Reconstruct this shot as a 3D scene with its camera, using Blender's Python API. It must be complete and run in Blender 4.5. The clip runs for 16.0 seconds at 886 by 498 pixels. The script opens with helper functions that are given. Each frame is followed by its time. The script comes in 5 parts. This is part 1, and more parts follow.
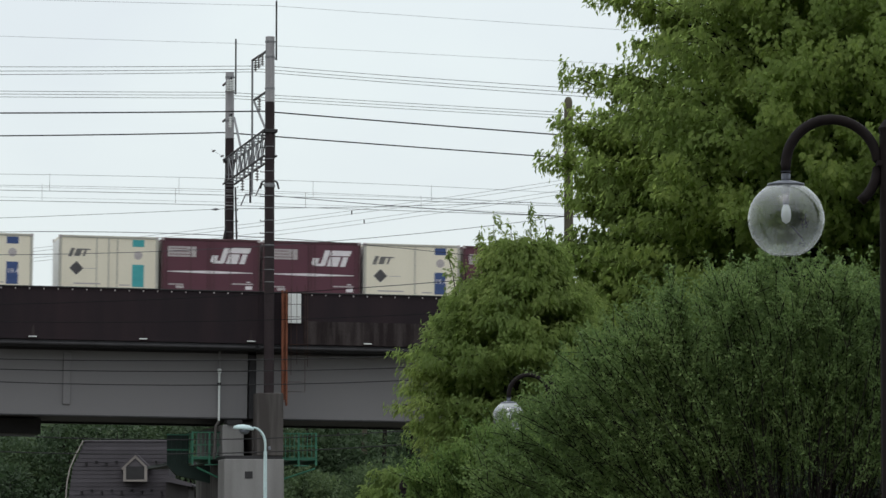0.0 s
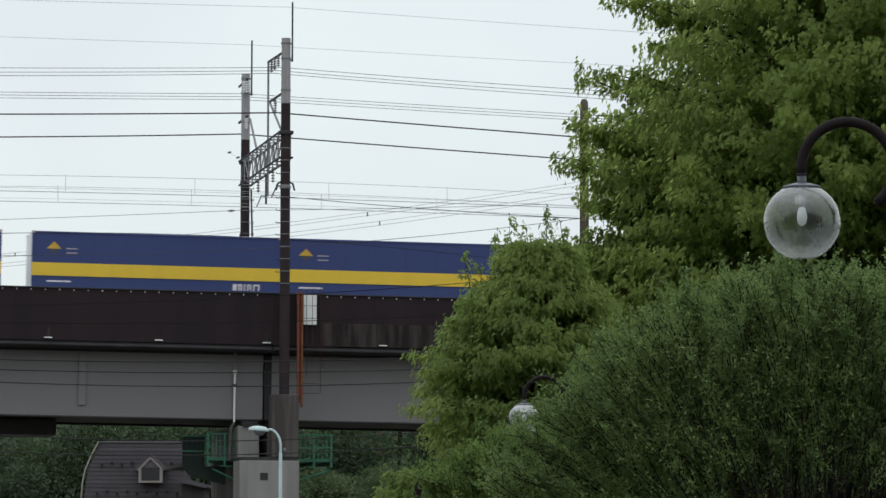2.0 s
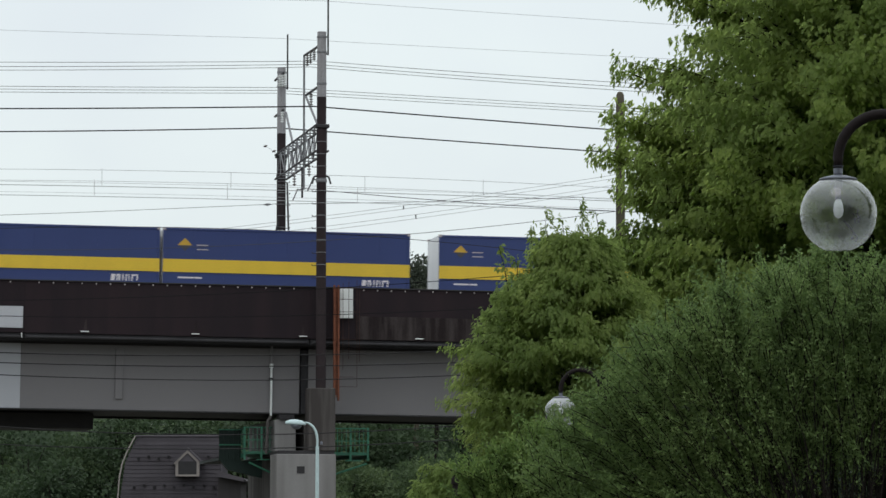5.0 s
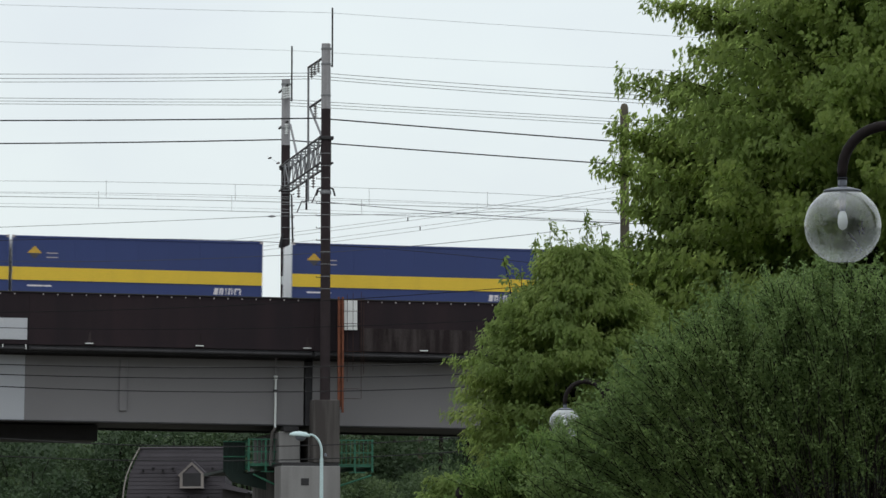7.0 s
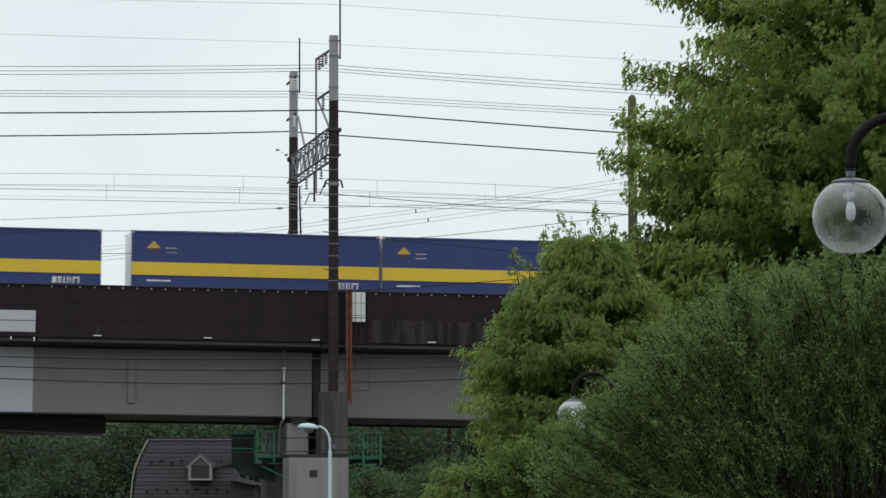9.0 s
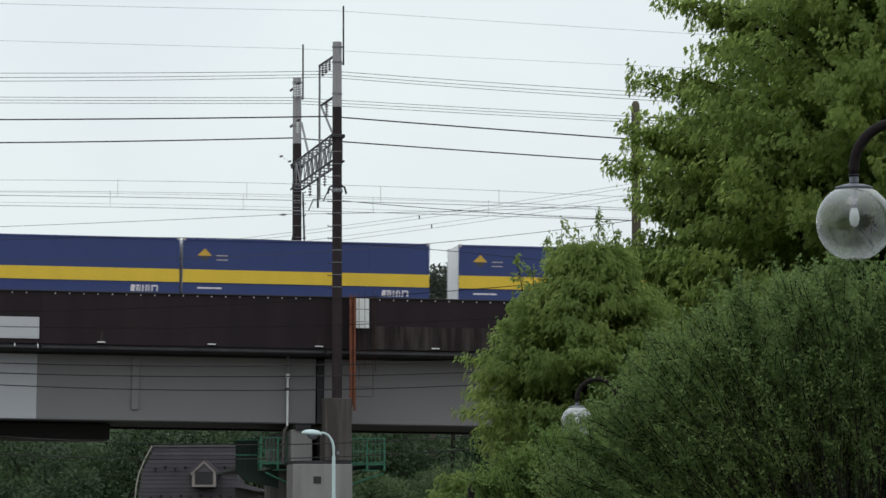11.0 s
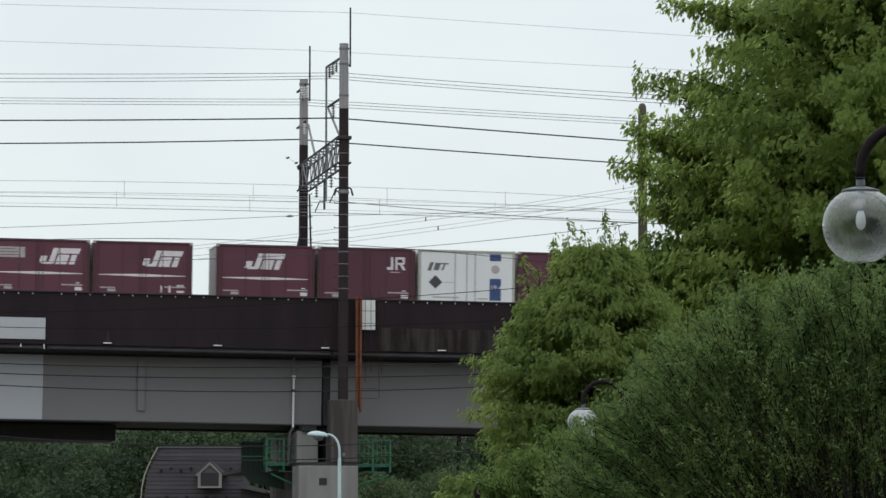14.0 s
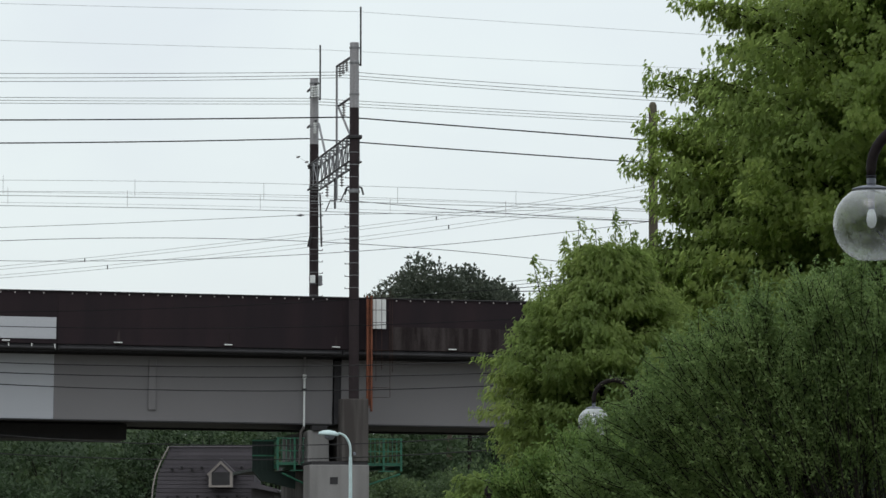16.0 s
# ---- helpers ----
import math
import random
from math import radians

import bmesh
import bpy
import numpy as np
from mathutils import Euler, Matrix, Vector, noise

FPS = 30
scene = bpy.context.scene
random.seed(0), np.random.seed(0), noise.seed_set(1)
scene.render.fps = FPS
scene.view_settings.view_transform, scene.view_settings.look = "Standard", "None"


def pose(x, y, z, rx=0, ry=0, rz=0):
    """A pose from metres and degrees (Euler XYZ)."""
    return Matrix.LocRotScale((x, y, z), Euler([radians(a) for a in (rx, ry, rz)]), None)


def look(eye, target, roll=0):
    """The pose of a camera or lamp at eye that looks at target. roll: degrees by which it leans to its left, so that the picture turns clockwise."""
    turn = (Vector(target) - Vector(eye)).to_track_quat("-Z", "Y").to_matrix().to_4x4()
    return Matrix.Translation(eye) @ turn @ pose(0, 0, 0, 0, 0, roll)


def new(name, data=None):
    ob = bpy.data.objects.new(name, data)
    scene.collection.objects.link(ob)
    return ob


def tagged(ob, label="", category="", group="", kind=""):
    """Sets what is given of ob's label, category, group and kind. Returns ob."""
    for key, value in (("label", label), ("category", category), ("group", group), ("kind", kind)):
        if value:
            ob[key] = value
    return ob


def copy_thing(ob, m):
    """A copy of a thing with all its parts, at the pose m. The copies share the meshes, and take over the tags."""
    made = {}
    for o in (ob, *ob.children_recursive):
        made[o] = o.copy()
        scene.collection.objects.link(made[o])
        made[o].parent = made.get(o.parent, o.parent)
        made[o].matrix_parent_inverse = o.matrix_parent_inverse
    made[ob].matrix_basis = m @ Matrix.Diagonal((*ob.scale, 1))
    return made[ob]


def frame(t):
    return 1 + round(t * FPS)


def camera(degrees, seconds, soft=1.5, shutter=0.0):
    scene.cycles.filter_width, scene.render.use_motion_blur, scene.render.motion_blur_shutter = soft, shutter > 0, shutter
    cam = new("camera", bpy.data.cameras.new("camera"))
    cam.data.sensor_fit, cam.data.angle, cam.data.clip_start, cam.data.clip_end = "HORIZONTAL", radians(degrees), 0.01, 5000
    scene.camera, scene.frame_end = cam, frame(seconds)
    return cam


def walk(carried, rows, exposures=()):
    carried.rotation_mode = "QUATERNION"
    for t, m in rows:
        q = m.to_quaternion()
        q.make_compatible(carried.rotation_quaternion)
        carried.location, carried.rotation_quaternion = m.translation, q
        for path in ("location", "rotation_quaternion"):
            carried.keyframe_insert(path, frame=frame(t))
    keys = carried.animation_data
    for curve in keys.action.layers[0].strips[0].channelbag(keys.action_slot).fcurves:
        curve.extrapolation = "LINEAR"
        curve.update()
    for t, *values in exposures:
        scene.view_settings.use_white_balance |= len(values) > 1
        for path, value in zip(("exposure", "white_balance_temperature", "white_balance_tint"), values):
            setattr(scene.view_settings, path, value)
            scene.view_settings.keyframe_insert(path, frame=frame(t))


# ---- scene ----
# ---- camera: hand-held long lens, turning on the spot ----
cam = camera(13.154, 16.0, soft=1.5, shutter=0.12)
EYE_Z = 1.6
ROWS = [  # seconds, yaw, pitch, roll
    (0, 0.0000, 4.6158, 0.0000),
    (0.5, 0.0566, 4.5873, 0.0155),
    (1, 0.2256, 4.6012, 0.0223),
    (1.5, 0.2386, 4.6073, 0.1153),
    (2, 0.2337, 4.6425, 0.1216),
    (2.5, 0.3280, 4.6414, 0.1378),
    (3, 0.4510, 4.5128, 0.1572),
    (3.5, 0.5256, 4.4811, 0.1063),
    (4, 0.6376, 4.5090, 0.0413),
    (6.5, 0.8467, 4.6184, 0.0585),
    (7, 0.8388, 4.7170, 0.0237),
    (7.5, 0.8944, 4.7709, -0.0759),
    (8, 0.9791, 4.6863, -0.0886),
    (8.5, 0.9617, 4.6285, -0.0505),
    (9, 0.9586, 4.5925, -0.0637),
    (11.5, 1.0181, 4.6962, -0.1167),
    (12, 1.0463, 4.6877, -0.0454),
    (12.5, 1.0911, 4.6465, -0.0204),
    (13, 1.0834, 4.6461, -0.0542),
    (13.5, 1.0601, 4.6845, -0.0763),
    (14, 1.1070, 4.7136, 0.0475),
    (14.5, 1.1768, 4.7206, -0.0121),
    (15, 1.2292, 4.7339, -0.0094),
    (15.5, 1.2775, 4.7106, -0.0220),
    (16, 1.2663, 4.6982, -0.0177),
]
walk(cam, [(t, pose(0, 0, EYE_Z, 90 + pitch, 0, yaw) @ pose(0, 0, 0, 0, 0, roll)) for t, yaw, pitch, roll in ROWS])

# ---- overcast daylight ----
world = bpy.data.worlds.new("overcast_sky")
scene.world = world
world.use_nodes = True
wn, wl = world.node_tree.nodes, world.node_tree.links
wn.clear()
w_out = wn.new("ShaderNodeOutputWorld")
w_bg = wn.new("ShaderNodeBackground")
w_sky = wn.new("ShaderNodeTexSky")
w_sky.sky_type, w_sky.sun_disc = "NISHITA", False
w_sky.sun_elevation, w_sky.sun_rotation = radians(52), radians(200)
w_co = wn.new("ShaderNodeTexCoord")
w_map = wn.new("ShaderNodeMapping")
w_map.inputs["Scale"].default_value = (5.0, 5.0, 9.0)
w_noise = wn.new("ShaderNodeTexNoise")
w_noise.inputs["Scale"].default_value, w_noise.inputs["Detail"].default_value = 1.6, 4.0
w_ramp = wn.new("ShaderNodeValToRGB")
w_ramp.color_ramp.elements[0].position, w_ramp.color_ramp.elements[1].position = 0.36, 0.58
w_ramp.color_ramp.elements[0].color, w_ramp.color_ramp.elements[1].color = (0.745, 0.80, 0.825, 1), (0.795, 0.86, 0.862, 1)
w_mix = wn.new("ShaderNodeMixRGB")
w_mix.inputs[0].default_value = 0.985
wl.new(w_co.outputs["Generated"], w_map.inputs["Vector"])
wl.new(w_map.outputs[0], w_noise.inputs["Vector"])
wl.new(w_noise.outputs["Fac"], w_ramp.inputs[0])
wl.new(w_sky.outputs[0], w_mix.inputs[1])
wl.new(w_ramp.outputs[0], w_mix.inputs[2])
wl.new(w_mix.outputs[0], w_bg.inputs["Color"])
# an overcast sky grows brighter from the horizon to the zenith
w_sep = wn.new("ShaderNodeSeparateXYZ")
wl.new(w_co.outputs["Generated"], w_sep.inputs[0])
w_clamp = wn.new("ShaderNodeMath")
w_clamp.operation = "MAXIMUM"
w_clamp.inputs[1].default_value = 0.0
wl.new(w_sep.outputs["Z"], w_clamp.inputs[0])
w_lum = wn.new("ShaderNodeMath")
w_lum.operation = "MULTIPLY_ADD"
w_lum.inputs[1].default_value, w_lum.inputs[2].default_value = 0.55, 0.893
wl.new(w_clamp.outputs[0], w_lum.inputs[0])
wl.new(w_lum.outputs[0], w_bg.inputs["Strength"])
wl.new(w_bg.outputs[0], w_out.inputs["Surface"])
sun_data = bpy.data.lights.new("sun", "SUN")
sun_data.energy, sun_data.angle, sun_data.color = 0.4, radians(30), (1.0, 0.97, 0.92)
sun = new("sun", sun_data)
sun.matrix_world = look((0, 0, 60), (8, 26, 0))


# ---- materials ----
def mat(name, col, rough=0.7, var=0.15, scale=3.0, metal=0.0, bump=0.0, streak=0.0, fine=40.0, dirt=None, rnd=0.0, speck=None):
    """Procedural surface: broad stains, fine grain, optional vertical streaks and relief."""
    m = bpy.data.materials.new(name)
    m.use_nodes = True
    n, l = m.node_tree.nodes, m.node_tree.links
    b = n["Principled BSDF"]
    b.inputs["Roughness"].default_value, b.inputs["Metallic"].default_value = rough, metal
    b.inputs["Specular IOR Level"].default_value = 0.15 if rough > 0.7 else 0.4
    co = n.new("ShaderNodeTexCoord")
    dark = dirt or tuple(c * 0.45 for c in col)
    speck = var if speck is None else speck
    broad = n.new("ShaderNodeTexNoise")
    broad.inputs["Scale"].default_value, broad.inputs["Detail"].default_value = scale, 6.0
    grain = n.new("ShaderNodeTexNoise")
    grain.inputs["Scale"].default_value, grain.inputs["Detail"].default_value = fine, 3.0
    l.new(co.outputs["Object"], grain.inputs["Vector"])
    if streak:
        mp = n.new("ShaderNodeMapping")
        mp.inputs["Scale"].default_value = (streak, streak, 0.16)
        l.new(co.outputs["Object"], mp.inputs["Vector"])
        l.new(mp.outputs[0], broad.inputs["Vector"])
    else:
        l.new(co.outputs["Object"], broad.inputs["Vector"])
    r1 = n.new("ShaderNodeMapRange")
    r1.inputs["From Min"].default_value, r1.inputs["From Max"].default_value = 0.42, 0.75
    l.new(broad.outputs["Fac"], r1.inputs["Value"])
    k1 = n.new("ShaderNodeMath")
    k1.operation = "MULTIPLY"
    k1.inputs[1].default_value = min(1.0, var * 2.2)
    l.new(r1.outputs[0], k1.inputs[0])
    mix = n.new("ShaderNodeMixRGB")
    mix.inputs[1].default_value, mix.inputs[2].default_value = (*col, 1), (*dark, 1)
    l.new(k1.outputs[0], mix.inputs[0])
    hsv = n.new("ShaderNodeHueSaturation")
    r2 = n.new("ShaderNodeMapRange")
    r2.inputs["To Min"].default_value, r2.inputs["To Max"].default_value = 1 - speck, 1 + speck
    r2.inputs["From Min"].default_value, r2.inputs["From Max"].default_value = 0.3, 0.7
    l.new(grain.outputs["Fac"], r2.inputs["Value"])
    val = r2.outputs[0]
    if rnd:
        ob = n.new("ShaderNodeObjectInfo")
        r3 = n.new("ShaderNodeMapRange")
        r3.inputs["To Min"].default_value, r3.inputs["To Max"].default_value = 1 - rnd, 1 + rnd
        l.new(ob.outputs["Random"], r3.inputs["Value"])
        mm = n.new("ShaderNodeMath")
        mm.operation = "MULTIPLY"
        l.new(val, mm.inputs[0])
        l.new(r3.outputs[0], mm.inputs[1])
        val = mm.outputs[0]
    l.new(val, hsv.inputs["Value"])
    l.new(mix.outputs[0], hsv.inputs["Color"])
    l.new(hsv.outputs[0], b.inputs["Base Color"])
    if bump:
        bp = n.new("ShaderNodeBump")
        bp.inputs["Strength"].default_value, bp.inputs["Distance"].default_value = bump, 0.01
        l.new(grain.outputs["Fac"], bp.inputs["Height"])
        l.new(bp.outputs[0], b.inputs["Normal"])
    return m


def leaf_mat(name, dark, light, tip, transl=0.35, patch=0.7, each=0.3):
    """Leaf colour varies leaf by leaf and, more broadly, bough by bough; some light passes through."""
    m = bpy.data.materials.new(name)
    m.use_nodes = True
    n, l = m.node_tree.nodes, m.node_tree.links
    b = n["Principled BSDF"]
    b.inputs["Roughness"].default_value, b.inputs["Specular IOR Level"].default_value = 0.7, 0.25
    geo = n.new("ShaderNodeNewGeometry")
    ramp = n.new("ShaderNodeValToRGB")
    e = ramp.color_ramp.elements
    e[0].color, e[1].color = (*dark, 1), (*tip, 1)
    mid = e.new(0.62)
    mid.color = (*light, 1)
    co = n.new("ShaderNodeTexCoord")
    nz = n.new("ShaderNodeTexNoise")
    nz.inputs["Scale"].default_value, nz.inputs["Detail"].default_value = patch, 2.0
    l.new(co.outputs["Object"], nz.inputs["Vector"])
    r = n.new("ShaderNodeMapRange")
    r.inputs["From Min"].default_value, r.inputs["From Max"].default_value = 0.3, 0.7
    l.new(nz.outputs["Fac"], r.inputs["Value"])
    mx = n.new("ShaderNodeMath")
    mx.operation = "MULTIPLY_ADD"
    mx.inputs[1].default_value = each
    l.new(geo.outputs["Random Per Island"], mx.inputs[0])
    hf = n.new("ShaderNodeMath")
    hf.operation = "MULTIPLY"
    hf.inputs[1].default_value = 1 - each
    l.new(r.outputs[0], hf.inputs[0])
    l.new(hf.outputs[0], mx.inputs[2])
    l.new(mx.outputs[0], ramp.inputs[0])
    l.new(ramp.outputs[0], b.inputs["Base Color"])
    tr = n.new("ShaderNodeBsdfTranslucent")
    thru = n.new("ShaderNodeHueSaturation")
    thru.inputs["Value"].default_value = 1.8
    l.new(ramp.outputs[0], thru.inputs["Color"])
    l.new(thru.outputs[0], tr.inputs["Color"])
    ms = n.new("ShaderNodeMixShader")
    ms.inputs[0].default_value = transl
    out = n["Material Output"]
    l.new(b.outputs[0], ms.inputs[1])
    l.new(tr.outputs[0], ms.inputs[2])
    l.new(ms.outputs[0], out.inputs["Surface"])
    return m


M_GROUND = mat("ground_soil", (0.115, 0.108, 0.088), 0.95, 0.3, 0.3, bump=0.5, fine=6)
M_PARAPET = mat("brown_painted_steel", (0.0225, 0.0168, 0.0198), 0.9, 0.24, 1.2, streak=0.9, dirt=(0.040, 0.025, 0.028))
M_STAINED = mat("stained_concrete", (0.020, 0.0145, 0.015), 0.9, 0.3, 2.0, streak=1.6, dirt=(0.095, 0.08, 0.078), bump=0.3)
M_GIRDER = mat("grey_girder_paint", (0.194, 0.183, 0.188), 0.7, 0.08, 0.5, streak=0.8, dirt=(0.148, 0.138, 0.141))
M_PALE = mat("pale_girder_paint", (0.44, 0.445, 0.475), 0.6, 0.07, 0.6, streak=1.4, dirt=(0.46, 0.462, 0.48))
# near-black steel, also standing in for shade under girders, in pier joint and hole
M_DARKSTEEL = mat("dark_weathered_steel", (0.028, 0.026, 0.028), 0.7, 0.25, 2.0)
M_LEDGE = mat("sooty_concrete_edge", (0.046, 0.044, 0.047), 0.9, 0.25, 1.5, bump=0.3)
M_CONC = mat("weathered_concrete", (0.245, 0.236, 0.232), 0.92, 0.26, 0.8, streak=1.7, dirt=(0.090, 0.080, 0.076), bump=0.15, speck=0.06)
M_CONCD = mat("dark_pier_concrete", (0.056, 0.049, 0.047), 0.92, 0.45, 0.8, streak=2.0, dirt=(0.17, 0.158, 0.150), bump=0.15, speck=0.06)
M_MASTL = mat("pale_concrete_mast", (0.31, 0.30, 0.31), 0.8, 0.22, 2.0, streak=6, dirt=(0.18, 0.17, 0.17))
M_MASTD = mat("dark_mast_coating", (0.036, 0.027, 0.029), 0.9, 0.2, 2.0)
M_STEEL = mat("galvanised_steel", (0.20, 0.20, 0.21), 0.55, 0.2, 6.0, metal=0.3)
M_RUST = mat("rusty_steel", (0.20, 0.075, 0.045), 0.9, 0.3, 3.0, dirt=(0.075, 0.03, 0.022), bump=0.4)
M_WHITE = mat("white_paint", (0.74, 0.75, 0.74), 0.5, 0.06, 2.0)
M_GREEN = mat("green_painted_steel", (0.032, 0.150, 0.092), 0.6, 0.2, 3.0)
M_GREEND = mat("dark_green_sheet", (0.007, 0.020, 0.015), 0.7, 0.2, 3.0)
M_WIRE = mat("weathered_wire", (0.028, 0.027, 0.028), 0.85, 0.1, 2.0)
M_CABLE = mat("black_cable_sheath", (0.009, 0.009, 0.010), 0.9, 0.1, 2.0)
M_WIRET = mat("thin_bronze_wire", (0.33, 0.34, 0.35), 0.5, 0.1, 2.0)
M_INSUL = mat("brown_porcelain", (0.10, 0.085, 0.08), 0.35, 0.1, 8.0)
M_MAROON = mat("maroon_container_paint", (0.116, 0.034, 0.053), 0.5, 0.14, 1.0, dirt=(0.078, 0.027, 0.040), rnd=0.12)
M_MAROOND = mat("maroon_frame_paint", (0.075, 0.028, 0.034), 0.55, 0.15, 2.0)
M_CREAM = mat("cream_container_paint", (0.80, 0.735, 0.60), 0.5, 0.1, 1.0, streak=1.5, dirt=(0.57, 0.51, 0.41), rnd=0.05)
M_CREAMF = mat("cream_frame_paint", (0.42, 0.40, 0.35), 0.55, 0.12, 2.0)
M_BLUE = mat("blue_container_paint", (0.029, 0.048, 0.165), 0.45, 0.10, 0.8, streak=1.0, dirt=(0.023, 0.038, 0.125))
M_YELLOW = mat("yellow_band_paint", (0.76, 0.515, 0.042), 0.45, 0.10, 0.8, streak=1.8, dirt=(0.50, 0.33, 0.04))
M_ENDW = mat("white_end_panel", (0.79, 0.79, 0.80), 0.5, 0.08, 1.0, streak=2.0, dirt=(0.58, 0.57, 0.56))
M_ENDG = mat("grey_end_panel", (0.30, 0.28, 0.28), 0.5, 0.1, 1.0)
M_MARK = mat("white_marking", (0.76, 0.71, 0.73), 0.6, 0.12, 5.0)
M_MARKG = mat("worn_pale_label", (0.47, 0.42, 0.42), 0.6, 0.25, 14.0)
M_MARKD = mat("dark_marking", (0.07, 0.065, 0.07), 0.6, 0.1, 5.0)
M_MARKN = mat("worn_grey_marking", (0.16, 0.15, 0.145), 0.6, 0.2, 9.0)
M_TEAL = mat("teal_marking", (0.06, 0.36, 0.38), 0.6, 0.1, 5.0)
M_NAVY = mat("navy_marking", (0.045, 0.08, 0.21), 0.6, 0.1, 5.0)
M_ORANGE = mat("amber_marking", (0.62, 0.38, 0.05), 0.6, 0.1, 5.0)
M_LAMPBLK = mat("dark_brown_lamp_paint", (0.014, 0.010, 0.010), 0.75, 0.15, 6.0)
M_LAMPCAP = mat("grey_lamp_cap", (0.16, 0.17, 0.20), 0.4, 0.1, 6.0, metal=0.4)
M_BULB = mat("opal_bulb", (0.85, 0.86, 0.85), 0.3, 0.02, 6.0)
M_SLAMP = mat("pale_blue_lamp_paint", (0.50, 0.62, 0.63), 0.45, 0.1, 3.0)
M_ROOF = mat("grey_slate_roof", (0.088, 0.079, 0.088), 0.8, 0.18, 0.8, rnd=0.14)
M_TRIM = mat("pale_trim_paint", (0.265, 0.232, 0.215), 0.6, 0.1, 2.0)
M_WALL = mat("grey_house_wall", (0.30, 0.29, 0.29), 0.85, 0.1, 1.0)
M_WALLD = mat("dark_house_boarding", (0.055, 0.050, 0.050), 0.85, 0.15, 1.0, streak=3.0)
M_CAGE = mat("dull_rusted_bar", (0.055, 0.03, 0.025), 0.9, 0.3, 4.0)
M_BARK = mat("dark_bark", (0.020, 0.016, 0.014), 0.95, 0.3, 6.0, bump=0.6)
M_OLIVE = mat("weathered_pole_concrete", (0.10, 0.088, 0.066), 0.9, 0.2, 2.0)
M_WIREG = mat("grey_cable_sheath", (0.07, 0.07, 0.08), 0.8, 0.1, 2.0)
M_BALLAST = mat("track_ballast", (0.16, 0.14, 0.12), 0.95, 0.3, 4.0, bump=0.8, fine=15)
M_LEAF = leaf_mat("broad_green_leaf", (0.150, 0.205, 0.062), (0.200, 0.255, 0.074), (0.265, 0.315, 0.092), 0.70, 0.9, 0.4)
M_LEAFB = leaf_mat("light_green_leaf", (0.120, 0.170, 0.052), (0.178, 0.232, 0.068), (0.260, 0.305, 0.10), 0.6, 1.1)
M_LEAFS = leaf_mat("small_bush_leaf", (0.070, 0.112, 0.040), (0.138, 0.205, 0.066), (0.235, 0.305, 0.115), 0.36, 1.3, 0.6)
M_LEAFT = leaf_mat("fresh_bush_leaf", (0.064, 0.112, 0.032), (0.130, 0.200, 0.054), (0.22, 0.29, 0.085), 0.36, 1.3, 0.5)
M_LEAFD = leaf_mat("dark_wood_leaf", (0.017, 0.030, 0.015), (0.042, 0.068, 0.030), (0.078, 0.108, 0.044), 0.25, 0.28, 0.25)
M_LEAFM = leaf_mat("pale_wood_leaf", (0.040, 0.064, 0.030), (0.068, 0.100, 0.042), (0.105, 0.14, 0.056), 0.3, 0.5, 0.3)
# near-black leaf colour that stands for shade between the bush's stems
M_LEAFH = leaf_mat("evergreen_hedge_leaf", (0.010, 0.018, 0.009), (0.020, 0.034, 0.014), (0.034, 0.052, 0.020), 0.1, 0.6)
M_LEAFP = leaf_mat("dark_pine_needles", (0.038, 0.048, 0.036), (0.060, 0.072, 0.052), (0.095, 0.105, 0.072), 0.25, 0.35)


